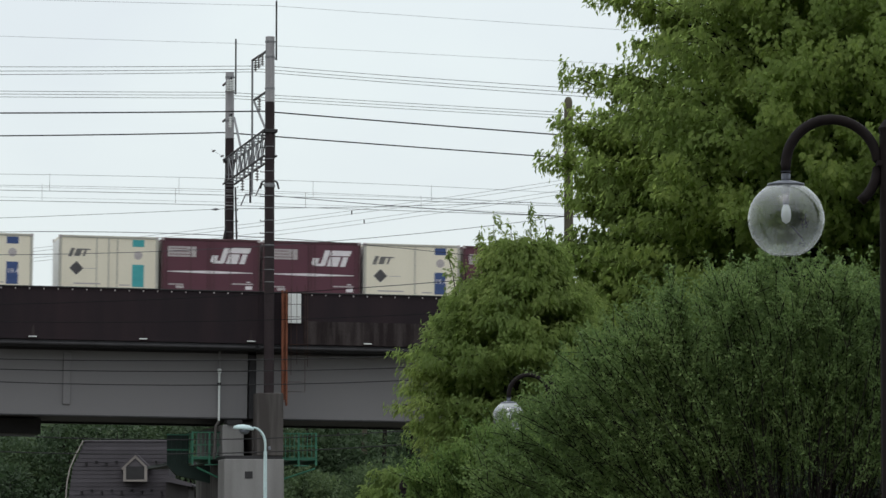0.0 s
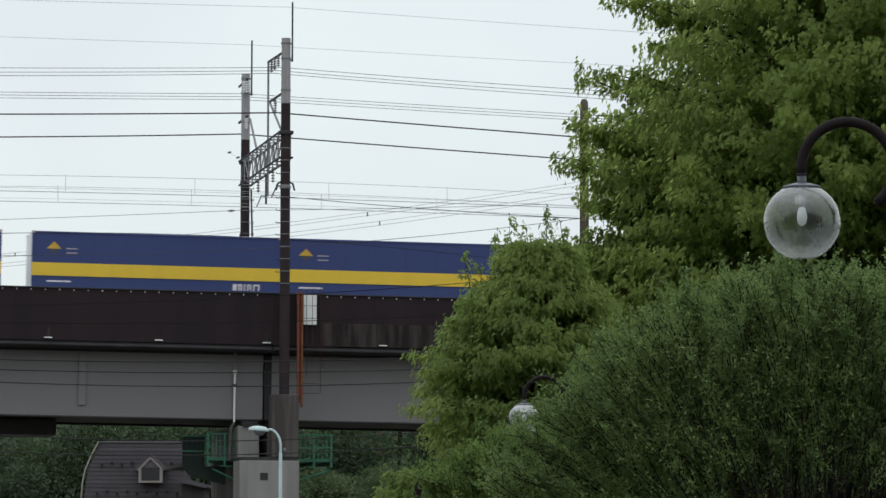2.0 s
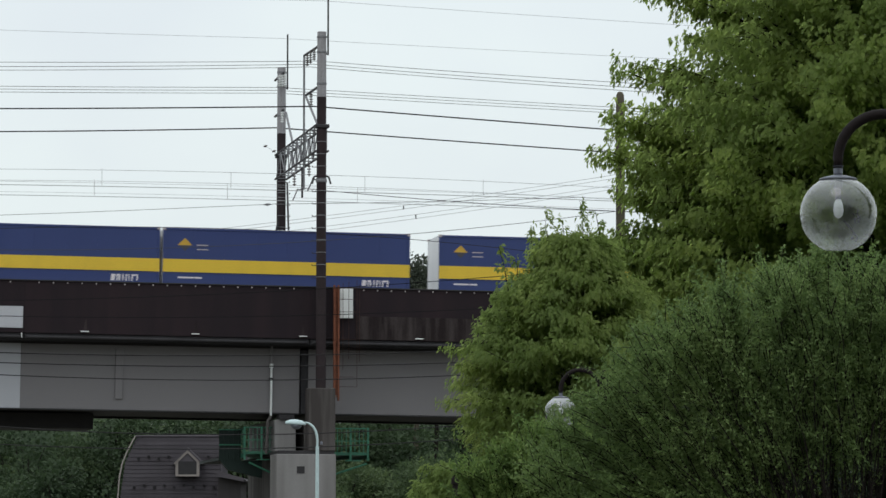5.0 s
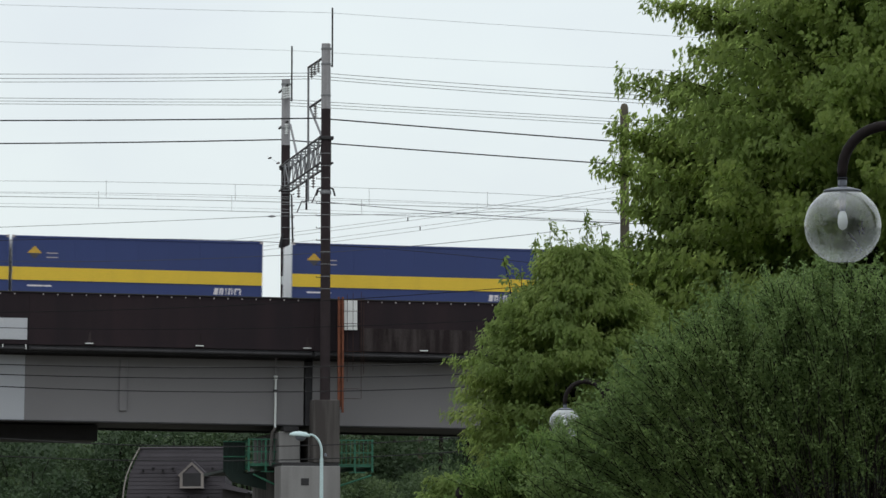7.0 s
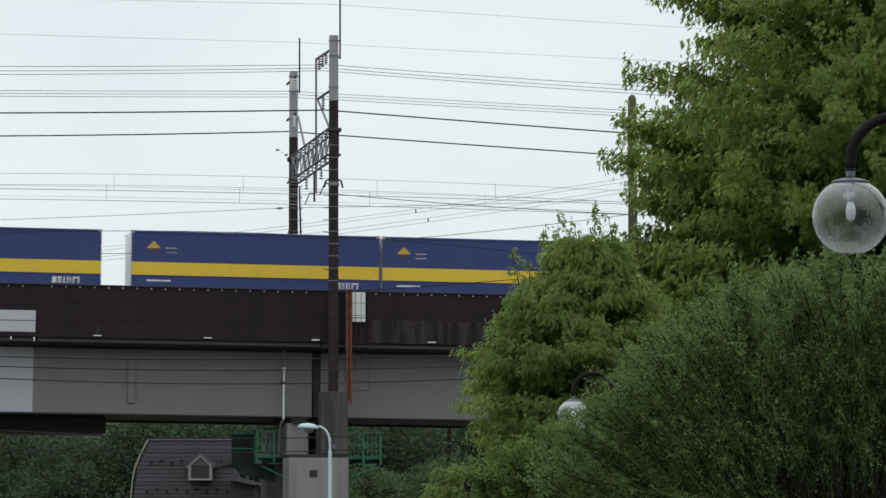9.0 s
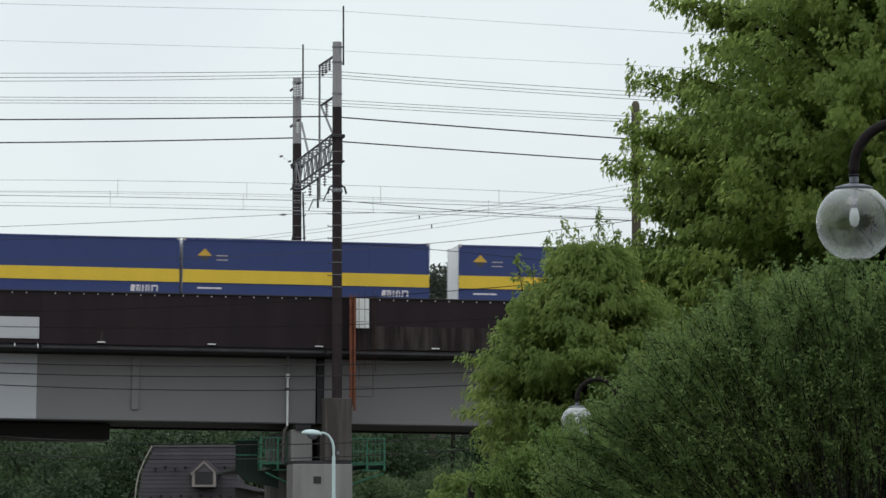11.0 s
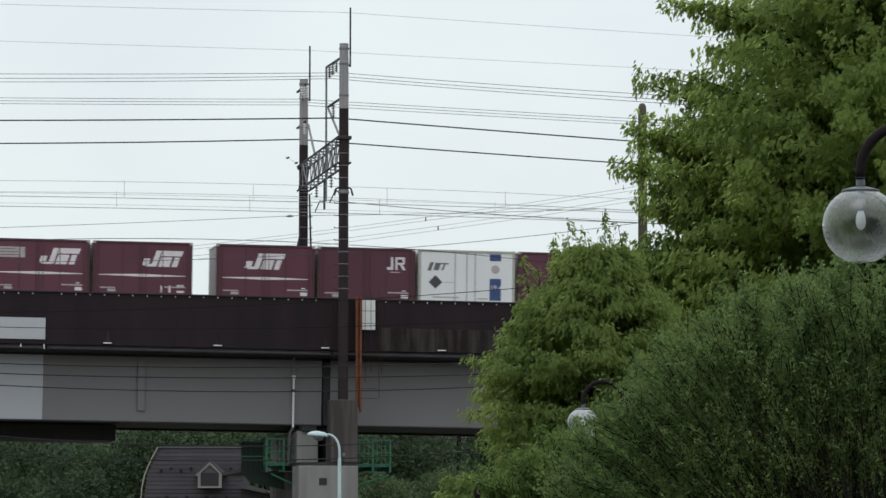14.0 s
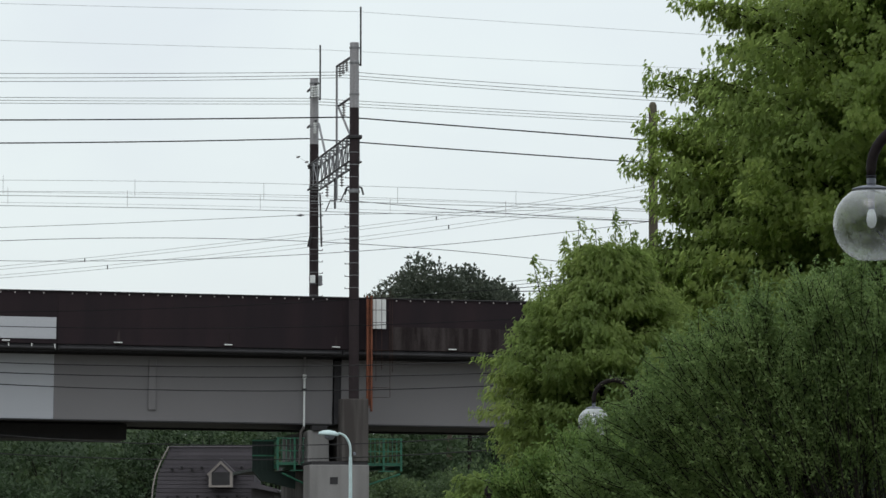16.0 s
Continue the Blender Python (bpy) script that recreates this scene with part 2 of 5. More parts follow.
def glass_mat(name, dusty):
    m = bpy.data.materials.new(name)
    m.use_nodes = True
    n, l = m.node_tree.nodes, m.node_tree.links
    b = n["Principled BSDF"]
    tr = n.new("ShaderNodeBsdfTransparent")
    tr.inputs["Color"].default_value = (0.93, 0.95, 0.95, 1)
    b.inputs["Base Color"].default_value = (0.72, 0.75, 0.76, 1)
    b.inputs["Roughness"].default_value = 0.05
    lw = n.new("ShaderNodeLayerWeight")
    lw.inputs["Blend"].default_value = 0.5
    pw = n.new("ShaderNodeMath")
    pw.operation = "POWER"
    pw.inputs[1].default_value = 3.0
    l.new(lw.outputs["Facing"], pw.inputs[0])
    fr = n.new("ShaderNodeMath")
    fr.operation = "MULTIPLY_ADD"
    fr.inputs[1].default_value, fr.inputs[2].default_value = 0.75, 0.075
    l.new(pw.outputs[0], fr.inputs[0])
    nz = n.new("ShaderNodeTexNoise")
    nz.inputs["Scale"].default_value = 5.0
    co = n.new("ShaderNodeTexCoord")
    l.new(co.outputs["Object"], nz.inputs["Vector"])
    gl = n.new("ShaderNodeBsdfGlossy")
    gl.inputs["Roughness"].default_value = 0.14
    mg = n.new("ShaderNodeMixShader")
    l.new(fr.outputs[0], mg.inputs[0])
    l.new(tr.outputs[0], mg.inputs[1])
    l.new(gl.outputs[0], mg.inputs[2])
    dust = n.new("ShaderNodeMixShader")
    mr = n.new("ShaderNodeMapRange")
    mr.inputs["To Min"].default_value, mr.inputs["To Max"].default_value = 0.6, 1.4
    l.new(nz.outputs["Fac"], mr.inputs["Value"])
    # haze: dust settled in bowl, chalking round top; also painted in for mirrored sky
    sep = n.new("ShaderNodeSeparateXYZ")
    l.new(co.outputs["Object"], sep.inputs[0])
    haze = None
    for z0, z1, amount in ((3.12, 2.98, 0.42 * dusty), (3.19, 3.31, 0.26 * dusty)):
        zr = n.new("ShaderNodeMapRange")
        zr.interpolation_type = "SMOOTHSTEP"
        zr.inputs["From Min"].default_value, zr.inputs["From Max"].default_value = min(z0, z1), max(z0, z1)
        zr.inputs["To Min"].default_value, zr.inputs["To Max"].default_value = (amount, 0.02) if z0 > z1 else (0.0, amount)
        l.new(sep.outputs["Z"], zr.inputs["Value"])
        if haze is None:
            haze = zr.outputs[0]
        else:
            ad = n.new("ShaderNodeMath")
            ad.operation = "ADD"
            l.new(haze, ad.inputs[0])
            l.new(zr.outputs[0], ad.inputs[1])
            haze = ad.outputs[0]
    hm = n.new("ShaderNodeMath")
    hm.operation = "MULTIPLY"
    l.new(haze, hm.inputs[0])
    l.new(mr.outputs[0], hm.inputs[1])
    l.new(hm.outputs[0], dust.inputs[0])
    l.new(mg.outputs[0], dust.inputs[1])
    l.new(b.outputs[0], dust.inputs[2])
    l.new(dust.outputs[0], n["Material Output"].inputs["Surface"])
    return m


M_GLOBE = glass_mat("clear_globe_plastic", 0.72)
M_GLOBEW = glass_mat("chalky_globe_plastic", 1.7)


# ---- mesh helpers ----
def part(name, bm, material, parent=None, label="", m=None):
    """Link a bmesh as one mesh object, under a thing or a part."""
    me = bpy.data.meshes.new(name)
    bm.to_mesh(me)
    bm.free()
    me.materials.append(material)
    ob = new(name, me)
    if parent is not None:
        ob.parent = parent
    if m is not None:
        ob.matrix_basis = m
    if label:
        tagged(ob, label)
    return ob


def again(ob, m, parent):
    """The same piece once more, sharing its mesh."""
    o = new(ob.name.split(".")[0], ob.data)
    o.parent = parent
    o.matrix_basis = m
    return o


def thing(name, m, label, category, group="", kind=""):
    ob = new(name)
    ob.empty_display_size = 0.2
    ob.matrix_basis = m
    return tagged(ob, label, category, group, kind)


def box(x0, x1, y0, y1, z0, z1, bevel=0.0, bm=None):
    bm = bm or bmesh.new()
    made = bmesh.ops.create_cube(bm, size=1.0, matrix=Matrix.Translation(((x0 + x1) / 2, (y0 + y1) / 2, (z0 + z1) / 2)) @ Matrix.Diagonal((x1 - x0, y1 - y0, z1 - z0, 1)))
    if bevel:
        vs = made["verts"]
        edges = list({e for v in vs for e in v.link_edges})
        bmesh.ops.bevel(bm, geom=edges, offset=bevel, segments=1, affect="EDGES", profile=0.5)
    return bm


def rod(a, b, r, seg=8, r2=None, bm=None):
    """A round bar from a to b, tapering to r2."""
    bm = bm or bmesh.new()
    a, b = Vector(a), Vector(b)
    d = b - a
    q = d.to_track_quat("Z", "Y").to_matrix().to_4x4()
    bmesh.ops.create_cone(bm, cap_ends=True, segments=seg, radius1=r, radius2=r if r2 is None else r2, depth=d.length, matrix=Matrix.Translation((a + b) / 2) @ q)
    return bm


def tube(pts, r, seg=8, bm=None, taper=None):
    """A round tube along a line of points."""
    bm = bm or bmesh.new()
    pts = [Vector(p) for p in pts]
    rings = []
    for i, p in enumerate(pts):
        d = (pts[min(i + 1, len(pts) - 1)] - pts[max(i - 1, 0)]).normalized()
        q = d.to_track_quat("Z", "Y")
        rr = r if taper is None else r + (taper - r) * i / (len(pts) - 1)
        rings.append([bm.verts.new(p + q @ Vector((rr * math.cos(2 * math.pi * k / seg), rr * math.sin(2 * math.pi * k / seg), 0))) for k in range(seg)])
    for a, b in zip(rings, rings[1:]):
        for k in range(seg):
            bm.faces.new((a[k], a[(k + 1) % seg], b[(k + 1) % seg], b[k]))
    bm.faces.new(rings[0][::-1])
    bm.faces.new(rings[-1])
    return bm


def lathe(profile, seg=20, bm=None):
    """A turned body about z from (radius, height) pairs."""
    bm = bm or bmesh.new()
    rings = [[bm.verts.new((r * math.cos(2 * math.pi * k / seg), r * math.sin(2 * math.pi * k / seg), z)) for k in range(seg)] for r, z in profile]
    for a, b in zip(rings, rings[1:]):
        for k in range(seg):
            bm.faces.new((a[k], a[(k + 1) % seg], b[(k + 1) % seg], b[k]))
    bm.faces.new(rings[0][::-1])
    bm.faces.new(rings[-1])
    return bm


def slab(pts, y0, y1, bm=None):
    """A plate cut to an outline in x and z, from depth y0 to y1."""
    bm = bm or bmesh.new()
    a = [bm.verts.new((x, y0, z)) for x, z in pts]
    b = [bm.verts.new((x, y1, z)) for x, z in pts]
    bm.faces.new(a)
    bm.faces.new(b[::-1])
    for i in range(len(pts)):
        j = (i + 1) % len(pts)
        bm.faces.new((a[j], a[i], b[i], b[j]))
    bmesh.ops.recalc_face_normals(bm, faces=bm.faces[:])
    return bm


def smooth(ob):
    for p in ob.data.polygons:
        p.use_smooth = True
    return ob


# ---- the railway's own frame: s along the track, w across it away from the road, z up ----
PHI, GRADE = 11.15, 0.66
VM = pose(-6.249, 137.8, 0, 0, 0, PHI)
VT = VM @ pose(0, 0, 11, 0, GRADE, 0) @ pose(0, 0, -11)


def slope(s):
    return -0.01152 * s


# ---- ground ----
g = bmesh.new()
bmesh.ops.create_grid(g, x_segments=40, y_segments=40, size=3000)
part("ground", g, M_GROUND)
tagged(bpy.data.objects["ground"], "flat dark soil and grass ground reaching the horizon", "ground", kind="structure")


# ---- viaduct ----
def build_span(s0, s1, girder_mat, parapet_mat, label, stiff, outlets, e0=0.16, e1=0.16):
    t = thing("viaduct_span", VT, label, "viaduct", "viaduct spans", "structure")
    part("parapet", box(s0, s1, 0.60, 0.72, 9.33, 11.19, 0.01), parapet_mat, t)
    part("parapet_cap", box(s0, s1, 0.55, 0.77, 11.19, 11.235, 0.008), M_DARKSTEEL, t)
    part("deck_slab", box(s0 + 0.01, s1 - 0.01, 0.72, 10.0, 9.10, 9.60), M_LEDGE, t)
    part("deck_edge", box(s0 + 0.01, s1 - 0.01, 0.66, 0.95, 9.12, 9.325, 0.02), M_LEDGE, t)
    part("cable_duct", tube([(s0 + 0.1, 0.60, 9.19), (s1 - 0.1, 0.60, 9.19)], 0.055), M_LEDGE, t)
    part("girder", box(s0 + e0, s1 - e1, 2.0, 2.04, 6.70, 9.10, 0.005), girder_mat, t)
    part("girder_far", box(s0 + e0, s1 - e1, 8.9, 8.94, 6.68, 9.10, 0.005), girder_mat, t)
    # flanges and underside coloured near-black to stand for the deep shade below
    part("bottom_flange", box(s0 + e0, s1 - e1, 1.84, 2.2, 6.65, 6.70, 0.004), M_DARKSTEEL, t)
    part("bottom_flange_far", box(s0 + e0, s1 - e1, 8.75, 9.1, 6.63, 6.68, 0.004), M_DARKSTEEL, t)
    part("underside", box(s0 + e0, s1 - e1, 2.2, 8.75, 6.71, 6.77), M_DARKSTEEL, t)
    part("parapet_far", box(s0, s1, 10.05, 10.17, 9.33, 10.9, 0.01), parapet_mat, t)
    part("top_flange", box(s0 + e0, s1 - e1, 1.86, 2.18, 9.03, 9.09, 0.004), M_LEDGE, t)
    st = None
    for s in stiff:
        if st is None:
            st = part("stiffener", box(-0.14, 0.14, -0.09, 0, 0, 1.85, 0.02), girder_mat, t, m=pose(s, 2.002, 7.08))
        else:
            again(st, pose(s, 2.002, 7.08), t)
    od = None
    for s in outlets:
        if od is None:
            o = box(-0.145, 0.145, -0.10, 0.0, -0.018, 0.022, 0.006)
            od = part("drain_outlet", o, M_WHITE, t, "small white drain outlet", pose(s, 0.598, 9.415))
        else:
            again(od, pose(s, 0.598, 9.415), t)
        k = 0.02 * math.sin(5 * s)
        part("stain", slab([(s - 0.05, 9.45), (s + 0.07, 9.45), (s + 0.05 + k, 9.62), (s + 0.03 + k, 9.86), (s - 0.01 + k, 9.80), (s - 0.03, 9.6)], 0.5965, 0.599), M_STAINED, t, "pale water stain")
    bb = bmesh.new()
    s = -12.11 + 0.5095 * math.ceil((s0 + 0.2 + 12.11) / 0.5095)
    while s < s1 - 0.2:
        bmesh.ops.create_icosphere(bb, subdivisions=1, radius=0.034, matrix=Matrix.Translation((s, 0.585, 11.135)))
        s += 0.5095
    tagged(part("bolt_row", bb, M_MARKG, t, "row of pale bolt heads"), kind="stuff")
    rail = bmesh.new()
    for w in (3.4, 7.22):
        for d in (-0.533, 0.533):
            box(s0, s1, w + d - 0.033, w + d + 0.033, 9.90, 10.05, 0.0, rail)
    part("rail", rail, M_DARKSTEEL, t)
    part("ballast", slab([(s0, 9.6), (s1, 9.6), (s1, 9.88), (s0, 9.88)], 1.2, 9.6), M_BALLAST, t)
    return t


span_pale = build_span(-46, -10.57, M_PALE, M_PARAPET, "steel viaduct span with pale grey girder and brown parapet", [-32, -24, -16.5], [-20.2, -16.3, -12.4], e1=0.002)
span_mid = build_span(-10.57, -0.29, M_GIRDER, M_PARAPET, "steel viaduct span with grey girder and brown parapet", [-7.03], [-8.41, -4.45, -0.55], e0=0.002)
span_right = build_span(-0.29, 44, M_GIRDER, M_PARAPET, "steel viaduct span with grey girder and stained brown parapet", [8.2, 16.5, 25], [3.71, 7.7, 11.7, 15.6])
for i in range(4):
    build_span(-46 - 60 * (i + 1), -46 - 60 * i, M_PALE, M_PARAPET, "steel viaduct span with pale grey girder and brown parapet", [], [])
    build_span(44 + 64 * i, 44 + 64 * (i + 1), M_GIRDER, M_PARAPET, "steel viaduct span with grey girder and brown parapet", [], [])
part("repaired_panel", box(-45.9, -10.62, 0.584, 0.5975, 9.50, 10.27, 0.004), M_PALE, span_pale, "pale unpainted repair panel")
post = None
for i in range(16):
    p = pose(-10.66 - 0.82 * i, 0.62, 9.16)
    post = part("edge_post", box(-0.02, 0.02, -0.06, -0.02, 0, 0.17), M_WHITE, span_pale, m=p) if post is None else again(post, p, span_pale)
part("stained_panel", box(1.35, 43.9, 0.584, 0.5975, 9.35, 10.19, 0.004), M_STAINED, span_right, "streaked grey concrete panel")
part("cross_beam", box(-16, -7.65, 5.0, 8.4, 6.10, 6.67, 0.02), M_DARKSTEEL, span_mid)
bp = tube([(-1.51, 1.8, 9.1), (-1.51, 1.8, 8.40)], 0.045)
dp = thing("downpipe", VT, "white painted rain downpipe on the girder", "pipe", kind="structure")
part("upper_pipe", bp, M_GIRDER, dp)
part("lower_pipe", tube([(-1.51, 1.8, 8.40), (-1.505, 1.8, 6.58)], 0.040), M_WHITE, dp)
part("bottom_pipe", tube([(-1.505, 1.8, 6.58), (-1.55, 1.8, 6.48), (-1.62, 1.8, 6.38), (-1.66, 1.8, 5.2)], 0.05), M_CONCD, dp, "grimy grey lower pipe")
part("pipe_clip", box(-1.58, -1.44, 1.74, 2.0, 7.9, 7.96), M_DARKSTEEL, dp)
part("pipe_socket", lathe([(0.075, 0), (0.075, 0.12), (0.06, 0.14)], 10), M_WHITE, dp, m=pose(-1.51, 1.8, 8.33))

pier = thing("viaduct_pier", VM, "stained concrete bridge pier with mast pedestal", "pier", kind="structure")
part("pier_body", box(-1.66, 0.49, -0.44, 1.2, 0, 5.16, 0.02), M_CONC, pier)
# rear of the same pier, coloured darker so its side face reads as shaded
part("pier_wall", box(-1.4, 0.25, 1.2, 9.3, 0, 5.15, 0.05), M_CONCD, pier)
# inset joint whose shadow is put in as a near-black strip
part("bearing_pad", box(-1.6, 0.45, -0.38, 9.2, 5.15, 5.285), M_DARKSTEEL, pier, "dark inset strip standing for a shadowed joint")
part("pier_head", box(-1.45, -0.68, 1.5, 8.6, 5.28, 6.45, 0.03), M_CONC, pier)
part("joint_plate", box(-0.43, -0.14, 2.06, 2.10, 6.7, 9.0), M_LEDGE, pier)
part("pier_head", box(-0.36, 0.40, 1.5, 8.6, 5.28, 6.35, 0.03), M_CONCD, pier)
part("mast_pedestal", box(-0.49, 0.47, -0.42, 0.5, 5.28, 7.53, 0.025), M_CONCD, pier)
for s_end in [-46 - 60 * i for i in range(5)] + [44 + 64 * i for i in range(5)]:
    end_pier = thing("viaduct_pier", VM @ pose(s_end, 0, 0), "plain concrete bridge pier under a span joint", "pier", kind="structure")
    part("pier_body", box(-1.1, 1.1, 1.2, 9.3, 0, 5.28 + slope(s_end), 0.06), M_CONC, end_pier)
    part("pier_head", box(-0.8, 0.8, 1.5, 8.9, 5.28 + slope(s_end), 6.62 + slope(s_end), 0.03), M_CONCD, end_pier)
# the hole's dark inside, laid on the pier face as a near-black block
part("recess_box", box(-0.92, -0.64, -0.455, -0.4, 4.47, 4.72), M_DARKSTEEL, pier, "dark block standing for a small square hole")
part("bearing", box(-1.3, -0.75, 1.4, 2.2, 6.45, 6.63), M_DARKSTEEL, pier)
part("bearing", box(-0.25, 0.35, 1.4, 2.2, 6.35, 6.63), M_DARKSTEEL, pier)


# ---- catenary portal ----
portal = thing("catenary_portal", VM, "two dark concrete catenary masts joined by a lattice beam", "catenary mast")


def mast(w, base, split):
    part("mast", lathe([(0.185, base), (0.172, split)], 20), M_MASTD, portal, "dark coated lower mast", pose(0, w, 0))
    part("mast_top", lathe([(0.1715, split), (0.164, 20.28), (0.164, 20.42)], 20), M_MASTL, portal, "bare pale concrete mast top", pose(0, w, 0))
    for z in (19.65, 20.2, 18.5):
        part("collar", lathe([(0.18, 0), (0.184, 0.01), (0.184, 0.06), (0.18, 0.07)], 20), M_STEEL, portal, m=pose(0, w, z))
    part("lightning_rod", rod((0.23, w, 19.58), (0.23, w, 21.74), 0.032), M_DARKSTEEL, portal)
    for z in (19.6, 20.22):
        part("rod_bracket", box(0.1, 0.24, w - 0.02, w + 0.02, z, z + 0.04), M_DARKSTEEL, portal)
    z = 11.5
    st = None
    while z < 16.8:
        side = -1 if w < 5 else 1
        b = rod((side * 0.15, 0, 0), (side * 0.33, 0, 0), 0.013, 6)
        box(side * 0.33 - 0.012, side * 0.33 + 0.012, -0.012, 0.012, -0.01, 0.05, 0, b)
        part("step_bolt", b, M_DARKSTEEL, portal, m=pose(0, w, z)) if st is None else again(st, pose(0, w, z), portal)
        st = st or portal.children[-1]
        part("ring", lathe([(0.184, 0), (0.187, 0.005), (0.187, 0.02), (0.184, 0.025)], 16), M_STEEL, portal, m=pose(0, w, z + 0.02))
        z += 0.445


mast(0, 7.53, 18.05)
mast(10.45, 9.6, 17.85)


def insulator(s, w, z0, z1, name="insulator", material=None):
    n = 5
    prof = [(0.015, z0)]
    for i in range(n):
        z = z0 + (z1 - z0) * (0.12 + 0.76 * i / (n - 1))
        prof += [(0.018, z - 0.03), (0.07, z - 0.015), (0.07, z + 0.01), (0.018, z + 0.03)]
    prof.append((0.015, z1))
    part(name, lathe(prof, 10), material or M_INSUL, portal, m=pose(s, w, 0))


# arms on the near mast, inward; on the far mast, outward
for w0, w1, z0, z1 in ((0.1, 4.4, 20.0, 20.12), (0.1, 3.9, 18.52, 18.58)):
    part("arm", tube([(0, w0, z0), (0, w0 + 0.5, z0 + 0.0), (0, w1, z1)], 0.045), M_DARKSTEEL, portal)
part("hanger_post", rod((0, 4.4, 20.12), (0, 4.4, 15.1), 0.04), M_STEEL, portal)
part("strut", rod((0, 3.85, 18.5), (0, 0.75, 17.05), 0.045), M_STEEL, portal)
for w0, w1, z in ((9.95, 12.3, 20.15), (9.95, 12.3, 18.72)):
    part("arm", tube([(0, w0, z), (0, w1, z)], 0.045), M_DARKSTEEL, portal)
part("strut", rod((0.1, 9.9, 18.6), (0, 7.2, 17.05), 0.045), M_STEEL, portal)
for w in (1.2, 2.1, 2.9):
    insulator(-0.1, w, 19.53, 19.98)
insulator(0, 2.6, 18.03, 18.52)
for s, w in ((0.06, 9.95), (-0.03, 10.08), (-0.11, 10.2)):
    insulator(s, w, 19.62, 20.12, material=M_WHITE)
insulator(-0.02, 10.1, 18.22, 18.68, material=M_WHITE)

# lattice beam between the masts: four chords, posts and diagonals
for s in (-0.22, 0.22):
    for z in (17.02, 16.08):
        part("chord", box(s - 0.03, s + 0.03, -0.2, 10.6, z - 0.03, z + 0.03, 0.008), M_DARKSTEEL, portal)
NB = 9
for i in range(NB + 1):
    w = 0.25 + 9.95 * i / NB
    part("lattice_tie", rod((-0.22, w, 17.0), (0.22, w, 17.0), 0.022, 6), M_STEEL, portal)
    part("lattice_tie", rod((-0.22, w, 16.08), (0.22, w, 16.08), 0.022, 6), M_STEEL, portal)
    if i < NB:
        w2 = 0.25 + 9.95 * (i + 1) / NB
        for s in (-0.22, 0.22):
            za, zb = (17.0, 16.1) if i % 2 == 0 else (16.1, 17.0)
            part("lattice_bar", rod((s, w, za), (s, w2, zb), 0.023, 6), M_STEEL, portal)
            part("lattice_bar", rod((s, w, 17.0), (s, w, 16.1), 0.022, 6), M_STEEL, portal)
        part("lattice_bar", rod((-0.22, w, 17.0), (0.22, w2, 17.0), 0.02, 6), M_STEEL, portal)
part("beam_clamp", box(-0.24, 0.26, -0.22, 0.22, 16.92, 17.05, 0.02), M_DARKSTEEL, portal)
part("beam_clamp", box(-0.22, 0.24, 10.25, 10.66, 16.9, 17.05, 0.02), M_DARKSTEEL, portal)
# contact-line supports under the beam
for w, wm in ((3.4, 1.5), (7.22, 5.5)):
    part("drop_post", rod((0.1, wm, 16.05), (0.1, wm, 14.9), 0.04), M_DARKSTEEL, portal)
    insulator(0.05, w, 15.5, 16.05)
    part("registration_arm", tube([(0.1, wm, 15.2), (0.05, (w + wm) / 2, 15.3), (0, w, 14.97)], 0.025), M_STEEL, portal)
part("cross_collar", lathe([(0.19, 0), (0.205, 0.03), (0.205, 0.09), (0.19, 0.12)], 16), M_STEEL, portal, m=pose(0, 0, 14.95))
for s in (-0.27, 0.27):
    part("side_bracket", tube([(s * 0.5, 0, 15.2), (s, 0, 15.15), (s * 1.25, 0, 14.9)], 0.035), M_DARKSTEEL, portal)
part("anchor_arm", rod((0.2, 10.2, 15.9), (0.26, 10.2, 13.85), 0.035), M_DARKSTEEL, portal)
part("anchor_arm", rod((-0.14, 10.2, 14.4), (-0.26, 10.2, 13.85), 0.045), M_DARKSTEEL, portal)
part("cable_clamp", box(0.15, 0.3, 10.2, 10.5, 12.35, 12.75, 0.03), M_STEEL, portal)
part("number_plate_blank", box(-0.17, 0.02, 10.2, 10.27, 12.45, 12.75, 0.005), M_WHITE, portal, "small blank white plate")


# ---- rusty access ladder with its panel ----
ladder = thing("access_ladder", VM, "rusty steel access ladder with cage on the parapet", "ladder")
for s in (0.53, 0.68):
    part("stile", box(s - 0.035, s + 0.035, 0.22, 0.34, 7.10, 11.27, 0.01), M_RUST, ladder)
part("back_plate", box(0.57, 0.64, 0.32, 0.34, 7.3, 11.2), M_RUST, ladder)
rg = None
for i in range(14):
    p = pose(0, 0, 7.25 + 0.29 * i)
    rg = part("rung", rod((0.53, 0.28, 0), (0.68, 0.28, 0), 0.016, 6), M_RUST, ladder, m=p) if rg is None else again(rg, p, ladder)
for s, z0, z1 in ((0.82, 8.2, 11.35), (1.03, 8.6, 11.4), (1.33, 7.6, 11.45), (1.42, 8.5, 11.3)):
    part("cage_bar", rod((s, 0.12, z0), (s, 0.12, z1), 0.010, 6), M_CAGE, ladder)
for z in (7.6, 7.95, 9.3, 10.3, 10.75, 11.15):
    part("cage_hoop", tube([(0.66, 0.3, z), (0.75, 0.1, z), (1.2, 0.1, z), (1.33, 0.3, z)], 0.010, 6), M_CAGE, ladder)
panel = thing("blank_panel", VM, "blank white sheet panel fixed to the parapet", "panel")
part("sheet", box(0.75, 1.23, 0.40, 0.43, 10.09, 11.16, 0.006), M_WHITE, panel)
